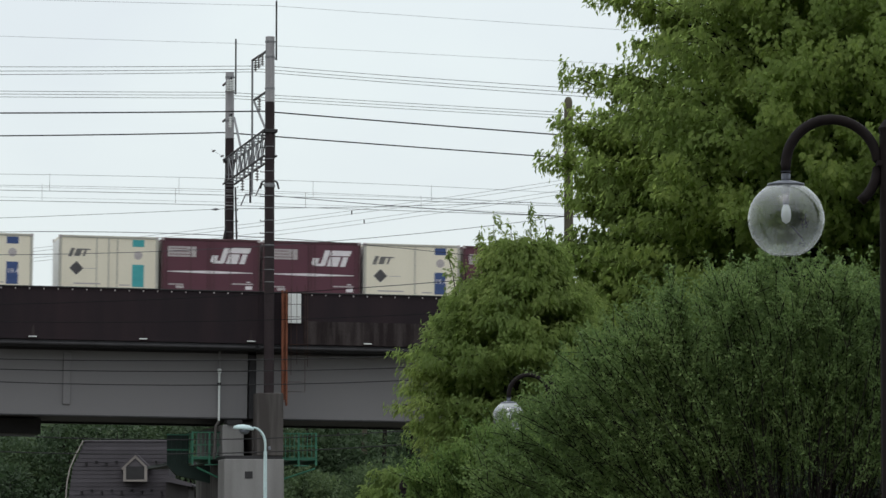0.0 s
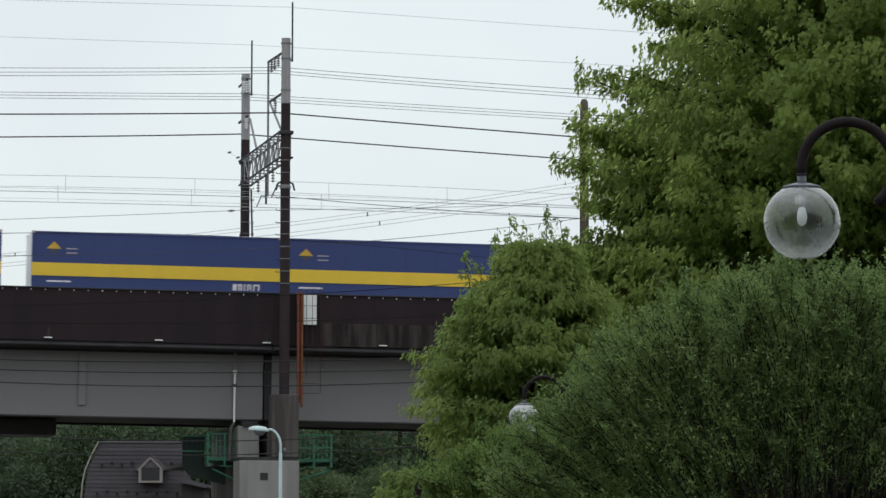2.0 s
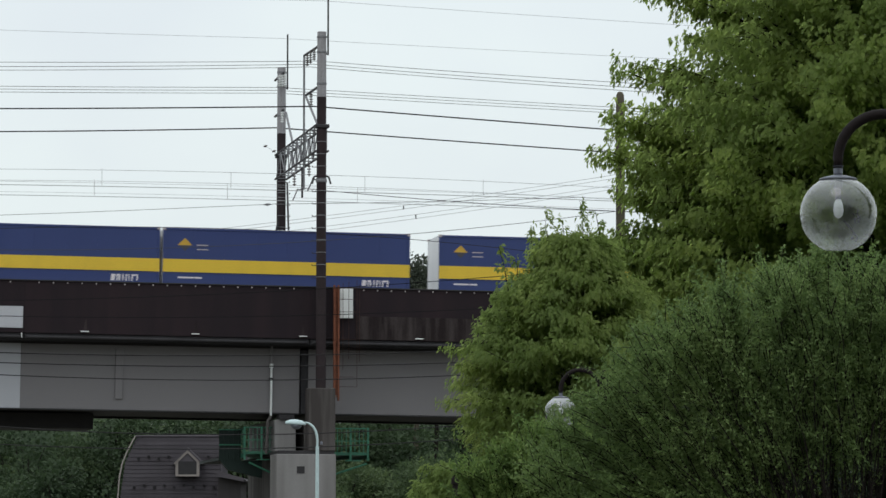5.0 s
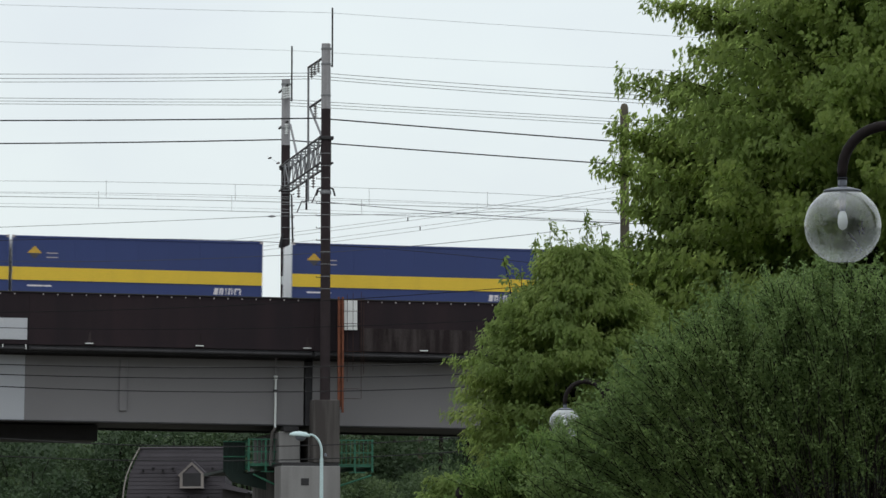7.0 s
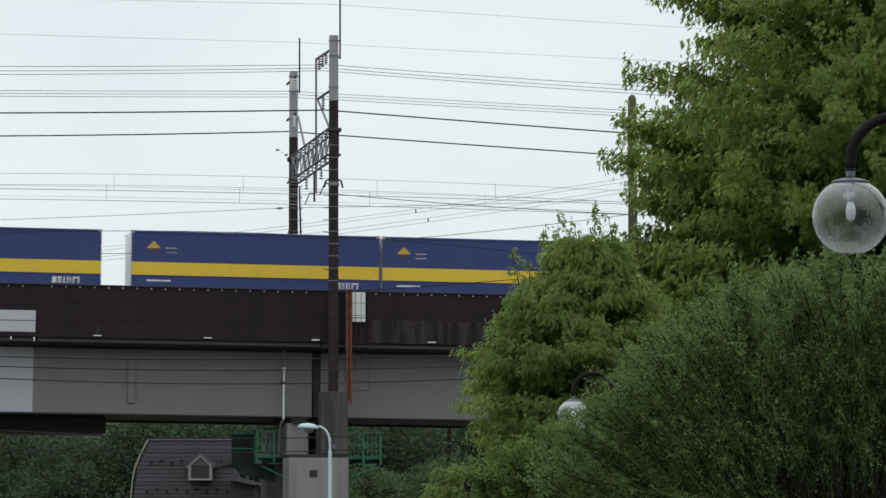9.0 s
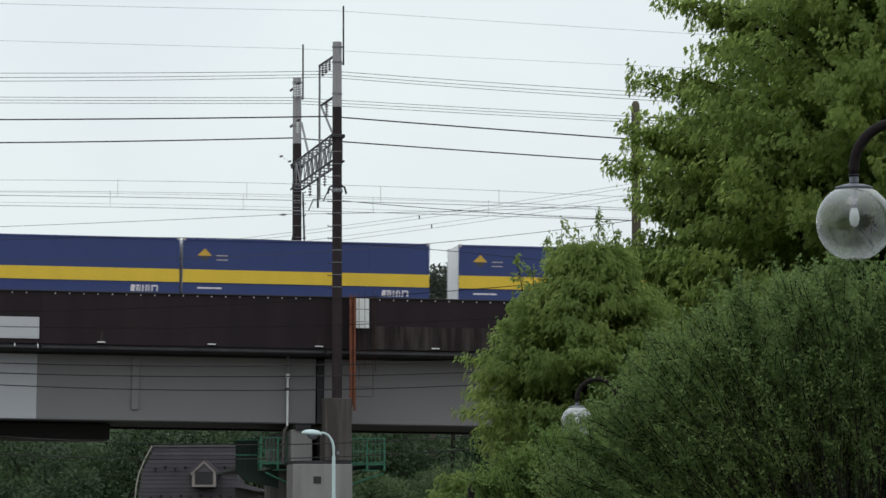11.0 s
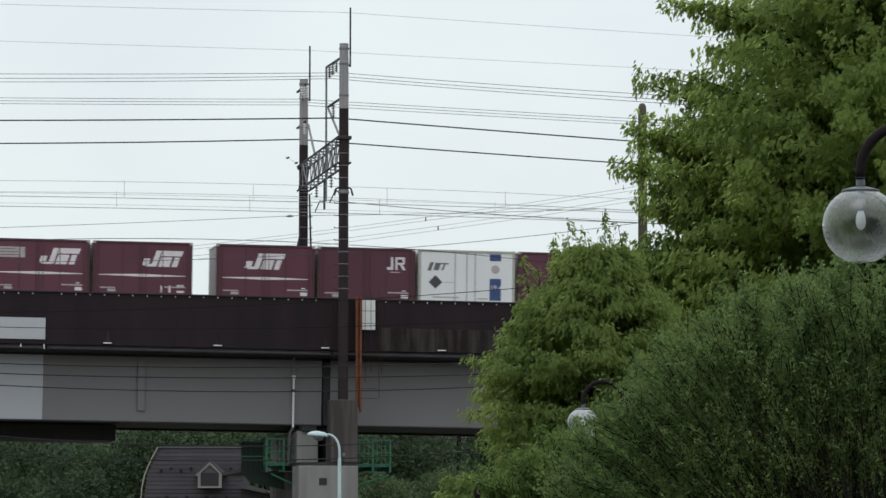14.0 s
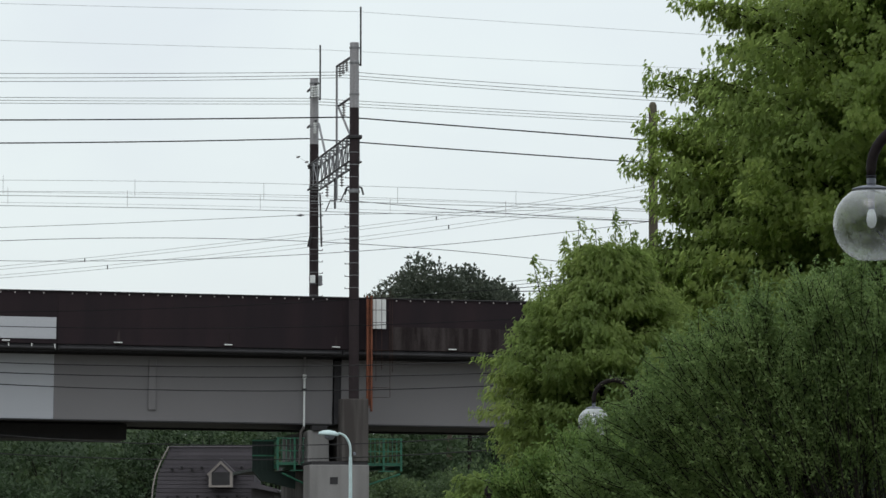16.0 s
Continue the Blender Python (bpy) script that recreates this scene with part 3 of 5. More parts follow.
for s in (0.9, 1.1):
    part("fixing_bar", box(s - 0.012, s + 0.012, 0.43, 0.58, 10.2, 11.1), M_STEEL, panel)


# ---- green inspection platforms beside the pier ----
def platform(s0, s1, w, z, brace):
    t = thing("inspection_platform", VM, "green painted steel inspection platform with railing", "platform", "inspection platforms")
    part("floor", box(s0, s1, w, w + 3.5, z, z + 0.06), M_GREEN, t)
    part("toe_board", box(s0, s1, w - 0.012, w, z + 0.065, z + 0.10), M_GREEN, t)
    part("top_rail", box(s0, s1, w - 0.02, w + 0.02, z + 0.95, z + 0.99), M_GREEN, t)
    part("mid_rail", box(s0, s1, w - 0.015, w + 0.015, z + 0.5, z + 0.53), M_GREEN, t)
    n = int((s1 - s0) / 0.155)
    b = None
    for i in range(n + 1):
        s = s0 + (s1 - s0) * i / n
        m_ = pose(s, w, z + 0.06)
        b = part("baluster", box(-0.013, 0.013, -0.013, 0.013, 0, 0.9), M_GREEN, t, m=m_) if b is None else again(b, m_, t)
    for s in (s0, (s0 + s1) / 2, s1):
        part("post", box(s - 0.035, s + 0.035, w - 0.035, w + 0.035, z - 0.2, z + 1.0), M_GREEN, t)
        part("bearer", box(s - 0.04, s + 0.04, w, w + 3.5, z - 0.12, z), M_GREEN, t)
    part("gate", box(s0 + 0.35 * (s1 - s0), s0 + 0.8 * (s1 - s0), w - 0.05, w - 0.03, z - 0.22, z - 0.18), M_GREEN, t)
    a, c = brace
    part("brace", rod((a, w, z - 0.72), (c, w, z - 0.30), 0.035), M_GREEN, t)
    part("brace_post", rod((a, w, z + 0.2), (a, w, z - 0.74), 0.035), M_GREEN, t)
    for k in range(6):
        for s in (s0,) if brace[0] > 0 else (s0, ):
            part("side_baluster", rod((s, w + 0.5 + 0.5 * k, z), (s, w + 0.5 + 0.5 * k, z + 0.95), 0.02, 6), M_GREEN, t)
    part("side_rail", rod((s0, w, z + 0.95), (s0, w + 3.5, z + 0.95), 0.025, 6), M_GREEN, t)
    return t


platform(-2.46, -1.22, 2.2, 5.22, (-1.4, -2.3))
platform(0.70, 1.98, 1.6, 5.18, (0.68, 1.95))
side_run = thing("inspection_walkway", VM, "dark green steel walkway running under the viaduct", "walkway")
part("walkway_floor", box(-3.3, -2.5, 3.0, 9.0, 5.0, 5.1), M_GREEND, side_run)
part("walkway_screen", box(-3.28, -2.5, 3.0, 3.05, 5.1, 6.1), M_GREEND, side_run)
part("walkway_skirt", slab([(-3.25, 5.0), (-2.95, 4.66), (-1.70, 4.36), (-1.70, 5.0)], 3.0, 3.4), M_GREEND, side_run)
for k in range(5):
    part("walkway_post", box(-3.28 + 0.18 * k - 0.02, -3.28 + 0.18 * k + 0.02, 2.95, 3.0, 5.0, 6.15), M_GREEND, side_run)
for z in (5.55, 6.1):
    part("walkway_rail", box(-3.3, -2.5, 2.94, 2.99, z, z + 0.045), M_GREEN, side_run)


# ---- wires ----
def wire(name, w, pieces, r, material, label):
    """pieces: (s0, s1, a, b, c), height a + b s + c s^2 along the track's direction."""
    bm = bmesh.new()
    for s0, s1, a, b, c in pieces:
        n = max(6, int((s1 - s0) / 1.5))
        tube([(s0 + (s1 - s0) * i / n, w, a + b * s + c * s * s) for i in range(n + 1) for s in (s0 + (s1 - s0) * i / n,)], r, 5, bm)
    return tagged(part(name, bm, material, m=VM), label, "wire", "overhead wires")


def pair(name, w, a, left, right, r, material, label):
    return wire(name, w, [(-44, 0, a, left[0], left[1]), (0, 44, a, right[0], right[1])], r, material, label)


pair("ground_wire", 0, 21.56, (0.0063, 0.00035), (-0.045, 0.00030), 0.0065, M_WIRET, "thin earth wire along the mast tops")
pair("ground_wire", 10.45, 21.57, (-0.002, 0.0003), (-0.031, 0.0002), 0.0065, M_WIRET, "thin earth wire along the mast tops")
for w, a, l_, r_ in ((1.1, 19.50, (0.034, 0.00060), (-0.056, 0.0008)), (2.1, 19.51, (0.040, 0.0008), (-0.059, 0.0008)), (2.9, 19.51, (0.044, 0.0009), (-0.060, 0.0007))):
    pair("power_wire", w, a, l_, r_, 0.010, M_WIRE, "thin dark overhead power wire")
for i in range(3):
    pair("power_wire", 11.4 + 0.4 * i, 19.765 - 0.065 * i, (0.021, 0.0003), (-0.0375, 0.0001), 0.010, M_WIRE, "thin dark overhead power wire")
pair("feeder_wire", 2.0, 17.945, (0.0346, 0.00052), (-0.0598, 0.0003), 0.026, M_WIRE, "thick dark overhead feeder cable")
pair("feeder_wire", 12.0, 18.25, (0.0434, 0.00084), (-0.0565, 0.0003), 0.026, M_WIRE, "thick dark overhead feeder cable")
for w, am, ac, drops in ((3.4, 15.57, 14.96, (-7.6, -2.85, 2.14, 6.6, -12.4)), (7.22, 15.53, 14.94, (-12.0, -7.53, -2.5, 2.47, 6.94))):
    wire("messenger_wire", w, [(-24, 24, am, -0.0122, -0.0011)], 0.008, M_WIRET, "thin messenger wire over the track")
    wire("contact_wire", w, [(-24, 24, ac, -0.0092, -0.0005)], 0.013, M_WIRET, "thin contact wire over the track")
    wire("auxiliary_wire", w + 0.1, [(-24, 24, ac + 0.13, -0.0105, -0.0006)], 0.006, M_WIRET, "thin auxiliary wire over the track")
    for s in drops:
        tagged(part("dropper", rod((s, w, ac - 0.0092 * s), (s, w, am - 0.0122 * s), 0.008, 5), M_WIRET, m=VM), "thin vertical dropper between the wires", "wire", "droppers")
wire("stay_wire", 10.3, [(-30, 0.0, 15.11, 0.064, 0.0006), (0, 12, 15.10, 0.026, 0.0011)], 0.009, M_WIRE, "slanting dark stay wire")
tagged(part("strain_insulator", lathe([(0.01, -0.18), (0.03, -0.1), (0.05, 0), (0.03, 0.09), (0.01, 0.16)], 10), M_STEEL, m=VM @ pose(-0.55, 10.3, 15.07, 0, 86, 0)), "grey strain insulator on the stay wire", "insulator")
wire("crossing_wire", 5.0, [(-20, 12, 13.58, -0.037, -0.0037)], 0.012, M_WIRE, "thin dark wire dipping between masts")
wire("crossing_wire", 7.2, [(0.3, 20, 15.45, -0.083, 0.0022)], 0.013, M_WIRE, "thin dark wire running down from the mast")
for a, b, c in ((14.677, 0.1369, 0.00124), (14.544, 0.1362, 0.00124), (14.264, 0.1340, 0.00146), (14.108, 0.1322, 0.00157)):
    wire("aerial_cable", 14, [(-18, 14, a, b, c)], 0.0085, M_WIRET, "thin aerial cable rising beyond the tracks")
wire("aerial_cable", -20, [(-18, 14, 11.47, 0.102, 0.0037)], 0.009, M_WIREG, "thin grey aerial cable rising across the viaduct")
for s, z0, z1 in ((5.42, 15.30, 15.45), (5.92, 14.94, 15.10), (-8.57, 13.44, 13.59), (-7.68, 13.17, 13.32)):
    tagged(part("cable_spacer", box(s - 0.02, s + 0.02, 13.98, 14.02, z0, z1), M_WIRE, m=VM), "small spacer between aerial cables", "spacer", "cable spacers")
wire("tail_wire", 10.45, [(-0.72, 0.0, 16.98, -0.60, 0.0)], 0.005, M_WIRET, "faint tail wire from the far mast")
for s, z in ((-0.62, 17.35), (-0.29, 17.16)):
    tagged(part("wire_insulator", lathe([(0.01, -0.08), (0.035, -0.04), (0.04, 0.03), (0.01, 0.08)], 8), M_INSUL, m=VM @ pose(s, 10.45, z, 0, 70, 0)), "tiny insulator on the tail wire", "insulator", "tail insulators")
for a, b, c in ((7.128, 0.0566, 0.0028), (6.803, 0.0508, 0.0027), (6.475, 0.0626, 0.0036), (5.18, 0.102, 0.0061), (4.80, 0.093, 0.0050)):
    wire("street_cable", -35, [(-17, 2.95, a, b, c)], 0.014, M_WIRE, "dark telephone cable sagging along the street")
for a, b, c in ((9.11, 0.0968, 0.0025), (8.25, 0.068, 0.0028)):
    wire("street_cable", -35, [(-17, 2.95, a, b, c)], 0.010, M_CABLE, "dark telephone cable sagging along the street")
for z0, rise, r in ((19.96, 0.125, 0.016), (19.71, 0.125, 0.016), (19.22, 0.04, 0.03)):
    far = tube([(-5.0 + 1.5 * i, 245, z0 + rise * (-5.0 + 1.5 * i) + 0.004 * (1.5 * i) * (1.5 * i - 15)) for i in range(11)], r, 5)
    tagged(part("distant_cable", far, M_WIRE), "thin cable slanting up behind the pines", "wire", "overhead wires")


# ---- freight train ----
FLOOR, TRACK_W = 11.05, 7.22
TRAIN = []  # (object, offset along the train, height)


def sheet(x0, x1, z0, z1, y, lean=0.0):
    """A thin marking plate on the near side."""
    return slab([(x0, z0), (x1, z0), (x1 + lean, z1), (x0 + lean, z1)], y - 0.005, y - 0.001)


def container_frame(t, L, H, frame_mat):
    for x in (-L / 2, L / 2 - 0.10):
        for y in (-1.225, 1.125):
            part("corner_post", box(x, x + 0.10, y, y + 0.10, 0.0, H, 0.012), frame_mat, t)
    for y in (-1.222, 1.142):
        part("top_rail", box(-L / 2 + 0.1, L / 2 - 0.1, y, y + 0.08, H - 0.09, H - 0.01, 0.01), frame_mat, t)
        part("bottom_rail", box(-L / 2 + 0.1, L / 2 - 0.1, y, y + 0.08, 0.0, 0.12, 0.01), frame_mat, t)
    for x in (-L / 2 - 0.012, L / 2 - 0.11):
        for y in (-1.23, 1.11):
            part("lifting_corner", box(x, x + 0.12, y, y + 0.12, H - 0.10, H + 0.012, 0.01), M_MARKG, t)


def maroon_box(label, logo, panel=False, band=True, marks=1):
    """Twelve-foot steel container. logo: where the white emblem sits; panel: a worn pale label."""
    t = thing("freight_container", pose(0, 0, 0), label, "container", "maroon containers")
    L, H, y = 3.715, 2.5, -1.2
    part("body", box(-L / 2 + 0.03, L / 2 - 0.03, y, 1.2, 0.05, H - 0.02, 0.01), M_MAROON, t)
    container_frame(t, L, H, M_MAROOND)
    part("roof", box(-L / 2 + 0.05, L / 2 - 0.05, -1.18, 1.18, H - 0.02, H + 0.005, 0.006), M_MAROOND, t)
    part("end_panel", box(-L / 2 - 0.004, -L / 2 + 0.028, -1.1, 1.1, 0.15, H - 0.12, 0.004), M_ENDG, t, "dull grey end wall")
    for x in (-0.02, 0.75, -0.75):
        part("door_seam", box(x - 0.015, x + 0.015, y - 0.012, y, 0.14, H - 0.1, 0.003), M_MAROOND, t)
    for x in (-0.12, 0.12, -1.65, 1.65):
        part("locking_bar", rod((x, y - 0.02, 0.15), (x, y - 0.02, H - 0.12), 0.012, 6), M_MAROOND, t)
    if panel:
        p = part("label_panel", sheet(-1.62, -0.55 if logo > 0 else -0.75, 1.80, 2.19, y), M_MARKG, t, "worn pale label panel")
        for k in range(3):
            part("label_line", sheet(-1.55, -0.72 - 0.1 * k, 1.88 + 0.11 * k, 1.90 + 0.11 * k, y - 0.005), M_MAROON, p)
    if band:
        part("stripe", slab([(-1.65, 1.235), (0.0, 1.19), (1.6, 1.235), (1.6, 1.255), (0.0, 1.30), (-1.65, 1.255)], y - 0.005, y - 0.001), M_MARK, t, "white tapering stripe")
    if logo is not None and logo < 5:
        x = logo
        e = part("emblem", sheet(x + 0.02, x + 0.40, 1.58, 1.68, y, 0.05), M_MARK, t, "white slanting block emblem")
        part("emblem_block", sheet(x - 0.08, x + 0.16, 1.62, 1.88, y, 0.08), M_MARK, e)
        part("emblem_block", sheet(x + 0.26, x + 0.46, 1.60, 2.18, y - 0.001, 0.2), M_MARK, e)
        part("emblem_block", sheet(x + 0.52, x + 0.94, 1.58, 1.94, y, 0.12), M_MARK, e)
        part("emblem_block", sheet(x + 0.62, x + 1.40, 1.98, 2.18, y, 0.07), M_MARK, e)
        part("emblem_block", sheet(x + 1.02, x + 1.22, 1.58, 1.94, y, 0.12), M_MARK, e)
    elif logo is not None and logo < 15:
        x = logo - 10.1
        e = part("emblem", sheet(x, x + 0.16, 1.69, 1.79, y), M_MARK, t, "white block emblem")
        part("emblem_block", sheet(x + 0.17, x + 0.26, 1.69, 2.17, y), M_MARK, e)
        part("emblem_block", sheet(x + 0.34, x + 0.42, 1.69, 2.17, y), M_MARK, e)
        part("emblem_block", sheet(x + 0.34, x + 0.70, 2.09, 2.17, y - 0.001), M_MARK, e)
        part("emblem_block", sheet(x + 0.62, x + 0.70, 1.91, 2.09, y), M_MARK, e)
        part("emblem_block", sheet(x + 0.42, x + 0.66, 1.89, 1.96, y - 0.001), M_MARK, e)
        part("emblem_block", slab([(x + 0.5, 1.90), (x + 0.6, 1.90), (x + 0.74, 1.69), (x + 0.63, 1.69)], y - 0.006, y - 0.001), M_MARK, e)
        part("caption_bar", sheet(x + 0.14, x + 0.52, 1.58, 1.62, y), M_MARKG, e)
    elif logo is not None:
        x = logo - 20
        e = part("emblem", sheet(x, x + 0.62, 1.70, 1.80, y, 0.05), M_MARK, t, "white block emblem")
        part("emblem_block", sheet(x + 0.12, x + 0.3, 1.82, 2.02, y, 0.05), M_MARK, e)
        part("emblem_block", sheet(x + 0.36, x + 0.72, 1.84, 2.02, y, 0.06), M_MARK, e)
    part("code_bar", sheet(-1.58, -1.02, 0.74, 0.79, y), M_MARKG, t)
    part("code_bar", sheet(-1.3, -1.0, 0.62, 0.72, y), M_MARKG, t)
    part("code_bar", sheet(0.82, 1.6, 0.80, 0.85, y), M_MARKG, t)
    part("code_bar", sheet(1.36, 1.5, 0.88, 0.92, y), M_MARK, t)
    if marks == 1:
        part("code_block", sheet(1.32, 1.58, 0.62, 0.75, y), M_MARK, t)
    elif marks == 2:
        for x in (0.68, 0.98):
            part("code_block", sheet(x, x + 0.07, 0.62, 0.88, y), M_MARK, t)
        part("code_block", sheet(1.28, 1.55, 0.80, 0.92, y), M_MARK, t)
        part("code_block", sheet(1.28, 1.55, 0.62, 0.70, y), M_MARK, t)
    return t


def cream_box(label, stripe_mat, swoosh=False, diamond=True, ribs=False, white=False):
    t = thing("freight_container", pose(0, 0, 0), label, "container", "cream containers")
    L, H, y = 3.715, 2.5, -1.2
    part("body", box(-L / 2 + 0.03, L / 2 - 0.03, y, 1.2, 0.05, H - 0.02, 0.01), M_ENDW if white else M_CREAM, t)
    container_frame(t, L, H, M_CREAMF)
    part("roof", box(-L / 2 + 0.05, L / 2 - 0.05, -1.18, 1.18, H - 0.02, H + 0.005, 0.006), M_CREAMF, t)
    part("end_panel", box(-L / 2 - 0.004, -L / 2 + 0.028, -1.1, 1.1, 0.15, H - 0.12, 0.004), M_ENDW, t, "pale end wall")
    for x in ((-0.45, 0.0, 0.32) if ribs else (0.12,)):
        part("door_seam", box(x - 0.02, x + 0.02, y - 0.015, y, 0.14, H - 0.1, 0.003), M_CREAMF, t)
    part("stripe", sheet(0.88, 1.32, 0.62, 1.45, y), stripe_mat, t, "coloured vertical stripe")
    part("stripe", sheet(0.88, 1.32, 2.12, 2.38, y), stripe_mat, t, "coloured vertical stripe")
    em = lathe([(0.16, -0.004), (0.16, -0.001)], 20)
    bmesh.ops.rotate(em, verts=em.verts, matrix=Matrix.Rotation(radians(90), 3, "X"))
    part("round_mark", em, M_MARKG, t, m=pose(1.1, y - 0.005, 1.80))
    if stripe_mat is M_NAVY:
        cu = bpy.data.curves.new("figures", "FONT")
        cu.body, cu.size, cu.extrude = "19.4", 0.26, 0.002
        tx = new("figures", cu)
        dg = bpy.context.evaluated_depsgraph_get()
        me = bpy.data.meshes.new_from_object(tx.evaluated_get(dg))
        bpy.data.objects.remove(tx)
        me.materials.append(M_MARK)
        fo = new("figures", me)
        fo.parent, fo.matrix_basis = t, pose(0.90, y - 0.009, 1.02, 90, 0, 0)
    e = part("name_bar", sheet(-1.52, -1.38, 1.70, 2.02, y, 0.12), M_MARKN, t, "grey slanting name bars")
    part("name_bar", sheet(-1.30, -1.08, 1.72, 2.0, y, 0.1), M_MARKN, e)
    part("name_bar", sheet(-0.98, -0.90, 1.72, 2.0, y, 0.1), M_MARKN, e)
    part("name_bar", sheet(-1.06, -0.70, 1.95, 2.0, y - 0.001, 0.02), M_MARKN, e)
    if swoosh:
        part("swoosh", slab([(-1.5, 1.66), (-1.0, 1.55), (-0.45, 1.62), (-0.38, 1.76), (-0.55, 1.68), (-1.0, 1.60)], y - 0.006, y - 0.001), M_MARKD, e)
    if diamond:
        part("diamond_mark", slab([(-1.46, 1.27), (-1.20, 1.02), (-0.94, 1.27), (-1.20, 1.54)], y - 0.006, y - 0.001), M_MARKD, t, "dark diamond mark")
        part("code_bar", sheet(-0.9, -0.45, 1.26, 1.28, y), M_MARKG, t)
    part("code_bar", sheet(-1.3, -0.3, 0.68, 0.73, y), M_MARKG, t)
    part("code_bar", sheet(0.4, 0.8, 0.66, 0.70, y), M_MARKG, t)
    return t


def blue_box():
    t = thing("long_freight_container", pose(0, 0, 0), "long blue container with a broad yellow band", "container", "blue and yellow containers")
    L, H, y = 9.35, 2.65, -1.2
    part("body", box(-L / 2 + 0.03, L / 2 - 0.03, y, 1.2, 0.05, H - 0.02, 0.012), M_BLUE, t)
    container_frame(t, L, H, M_BLUE)
    part("roof", box(-L / 2 + 0.05, L / 2 - 0.05, -1.18, 1.18, H - 0.02, H + 0.006, 0.006), M_ENDW, t)
    part("yellow_band", box(-L / 2 + 0.005, L / 2 - 0.005, y - 0.03, y - 0.026, 0.99, 1.475, 0.0), M_YELLOW, t, "broad yellow band")
    part("end_panel", box(-L / 2 - 0.006, -L / 2 + 0.028, -1.15, 1.15, 0.08, H - 0.05, 0.004), M_ENDW, t, "white end wall")
    part("end_panel", box(L / 2 - 0.028, L / 2 + 0.006, -1.15, 1.15, 0.08, H - 0.05, 0.004), M_ENDW, t, "white end wall")
    rb = None
    for i in range(1, 8):
        m_ = pose(-L / 2 + L * i / 8, y, 0)
        rb = part("side_seam", box(-0.012, 0.012, -0.012, 0, 0.13, H - 0.1, 0.003), M_BLUE, t, m=m_) if rb is None else again(rb, m_, t)
    part("diamond_mark", slab([(-4.12, 2.0), (-3.58, 2.0), (-3.84, 2.27)], y - 0.006, y - 0.001), M_ORANGE, t, "amber and black diamond mark")
    part("diamond_mark", slab([(-4.06, 1.99), (-3.64, 1.99), (-3.84, 1.78)], y - 0.006, y - 0.001), M_MARKD, t)
    part("caption_bar", sheet(-3.40, -2.98, 1.99, 2.03, y), M_MARKG, t)
    part("caption_bar", sheet(-3.40, -2.98, 1.83, 1.87, y), M_MARKG, t)
    part("caption_bar", sheet(-4.1, -3.2, 0.76, 0.82, y), M_MARK, t)
    e = part("name_bar", sheet(2.85, 3.0, 0.62, 0.86, y, 0.03), M_MARK, t, "white outlined name bars")
    for k, (a, b) in enumerate(((3.06, 3.2), (3.27, 3.33), (3.4, 3.55), (3.62, 3.86))):
        part("name_bar", sheet(a, b, 0.80, 0.86, y, 0.02), M_MARK, e)
        part("name_bar", sheet(a, a + 0.05, 0.62, 0.80, y, 0.02), M_MARK, e)
        part("name_bar", sheet(b - 0.05, b, 0.62, 0.80, y, 0.02), M_MARK, e)
    return t


def flat_wagon():
    t = thing("flat_wagon", pose(0, 0, 0), "low grey-blue steel container flat wagon on bogies", "wagon", "container wagons")
    part("deck_frame", box(-9.75, 9.75, -1.2, 1.2, -0.30, -0.02, 0.02), M_NAVY, t)
    for y in (-1.22, 1.2):
        part("side_sill", box(-9.6, 9.6, y, y + 0.02, -0.42, -0.06), M_NAVY, t)
    part("centre_sill", slab([(-9.7, -0.3), (-5, -0.3), (-4, -0.55), (4, -0.55), (5, -0.3), (9.7, -0.3)][::-1], -0.2, 0.2), M_DARKSTEEL, t)
    for x in (-9.85, 9.85):
        part("coupler", box(x - 0.13, x + 0.13, -0.12, 0.12, -0.32, -0.08, 0.03), M_DARKSTEEL, t)
        part("hand_rail", tube([(x * 0.985, -1.1, -0.05), (x * 0.985, -1.1, 0.45), (x * 0.985, -0.7, 0.45), (x * 0.985, -0.7, -0.05)], 0.02, 6), M_MARKG, t)
    for x in (-7.0, 7.0):
        b = part("bogie", box(x - 1.2, x + 1.2, -1.05, -0.9, -0.72, -0.45, 0.03), M_DARKSTEEL, t)
        box_b = part("bogie_side", box(x - 1.2, x + 1.2, 0.9, 1.05, -0.72, -0.45, 0.03), M_DARKSTEEL, b)
        part("bolster", box(x - 0.25, x + 0.25, -0.9, 0.9, -0.65, -0.42, 0.02), M_DARKSTEEL, b)
        for d in (-0.95, 0.95):
            for y in (-0.60, 0.47):
                wh = lathe([(0.44, 0), (0.43, 0.03), (0.40, 0.035), (0.40, 0.13)], 20)
                bmesh.ops.rotate(wh, verts=wh.verts, matrix=Matrix.Rotation(radians(-90), 3, "X"))
                part("wheel", wh, M_STEEL, b, m=pose(x + d, y, -0.57))
            part("axle", rod((x + d, -0.95, -0.57), (x + d, 0.95, -0.57), 0.07), M_DARKSTEEL, b)
    return t


def put(proto, q, dz=0.0, used=[]):
    """The thing itself the first time, a copy after that, at its place in the train."""
    if proto in used:
        ob = copy_thing(proto, pose(0, 0, 0))
    else:
        used.append(proto)
        ob = proto
    TRAIN.append((ob, q, FLOOR + dz))
    return ob


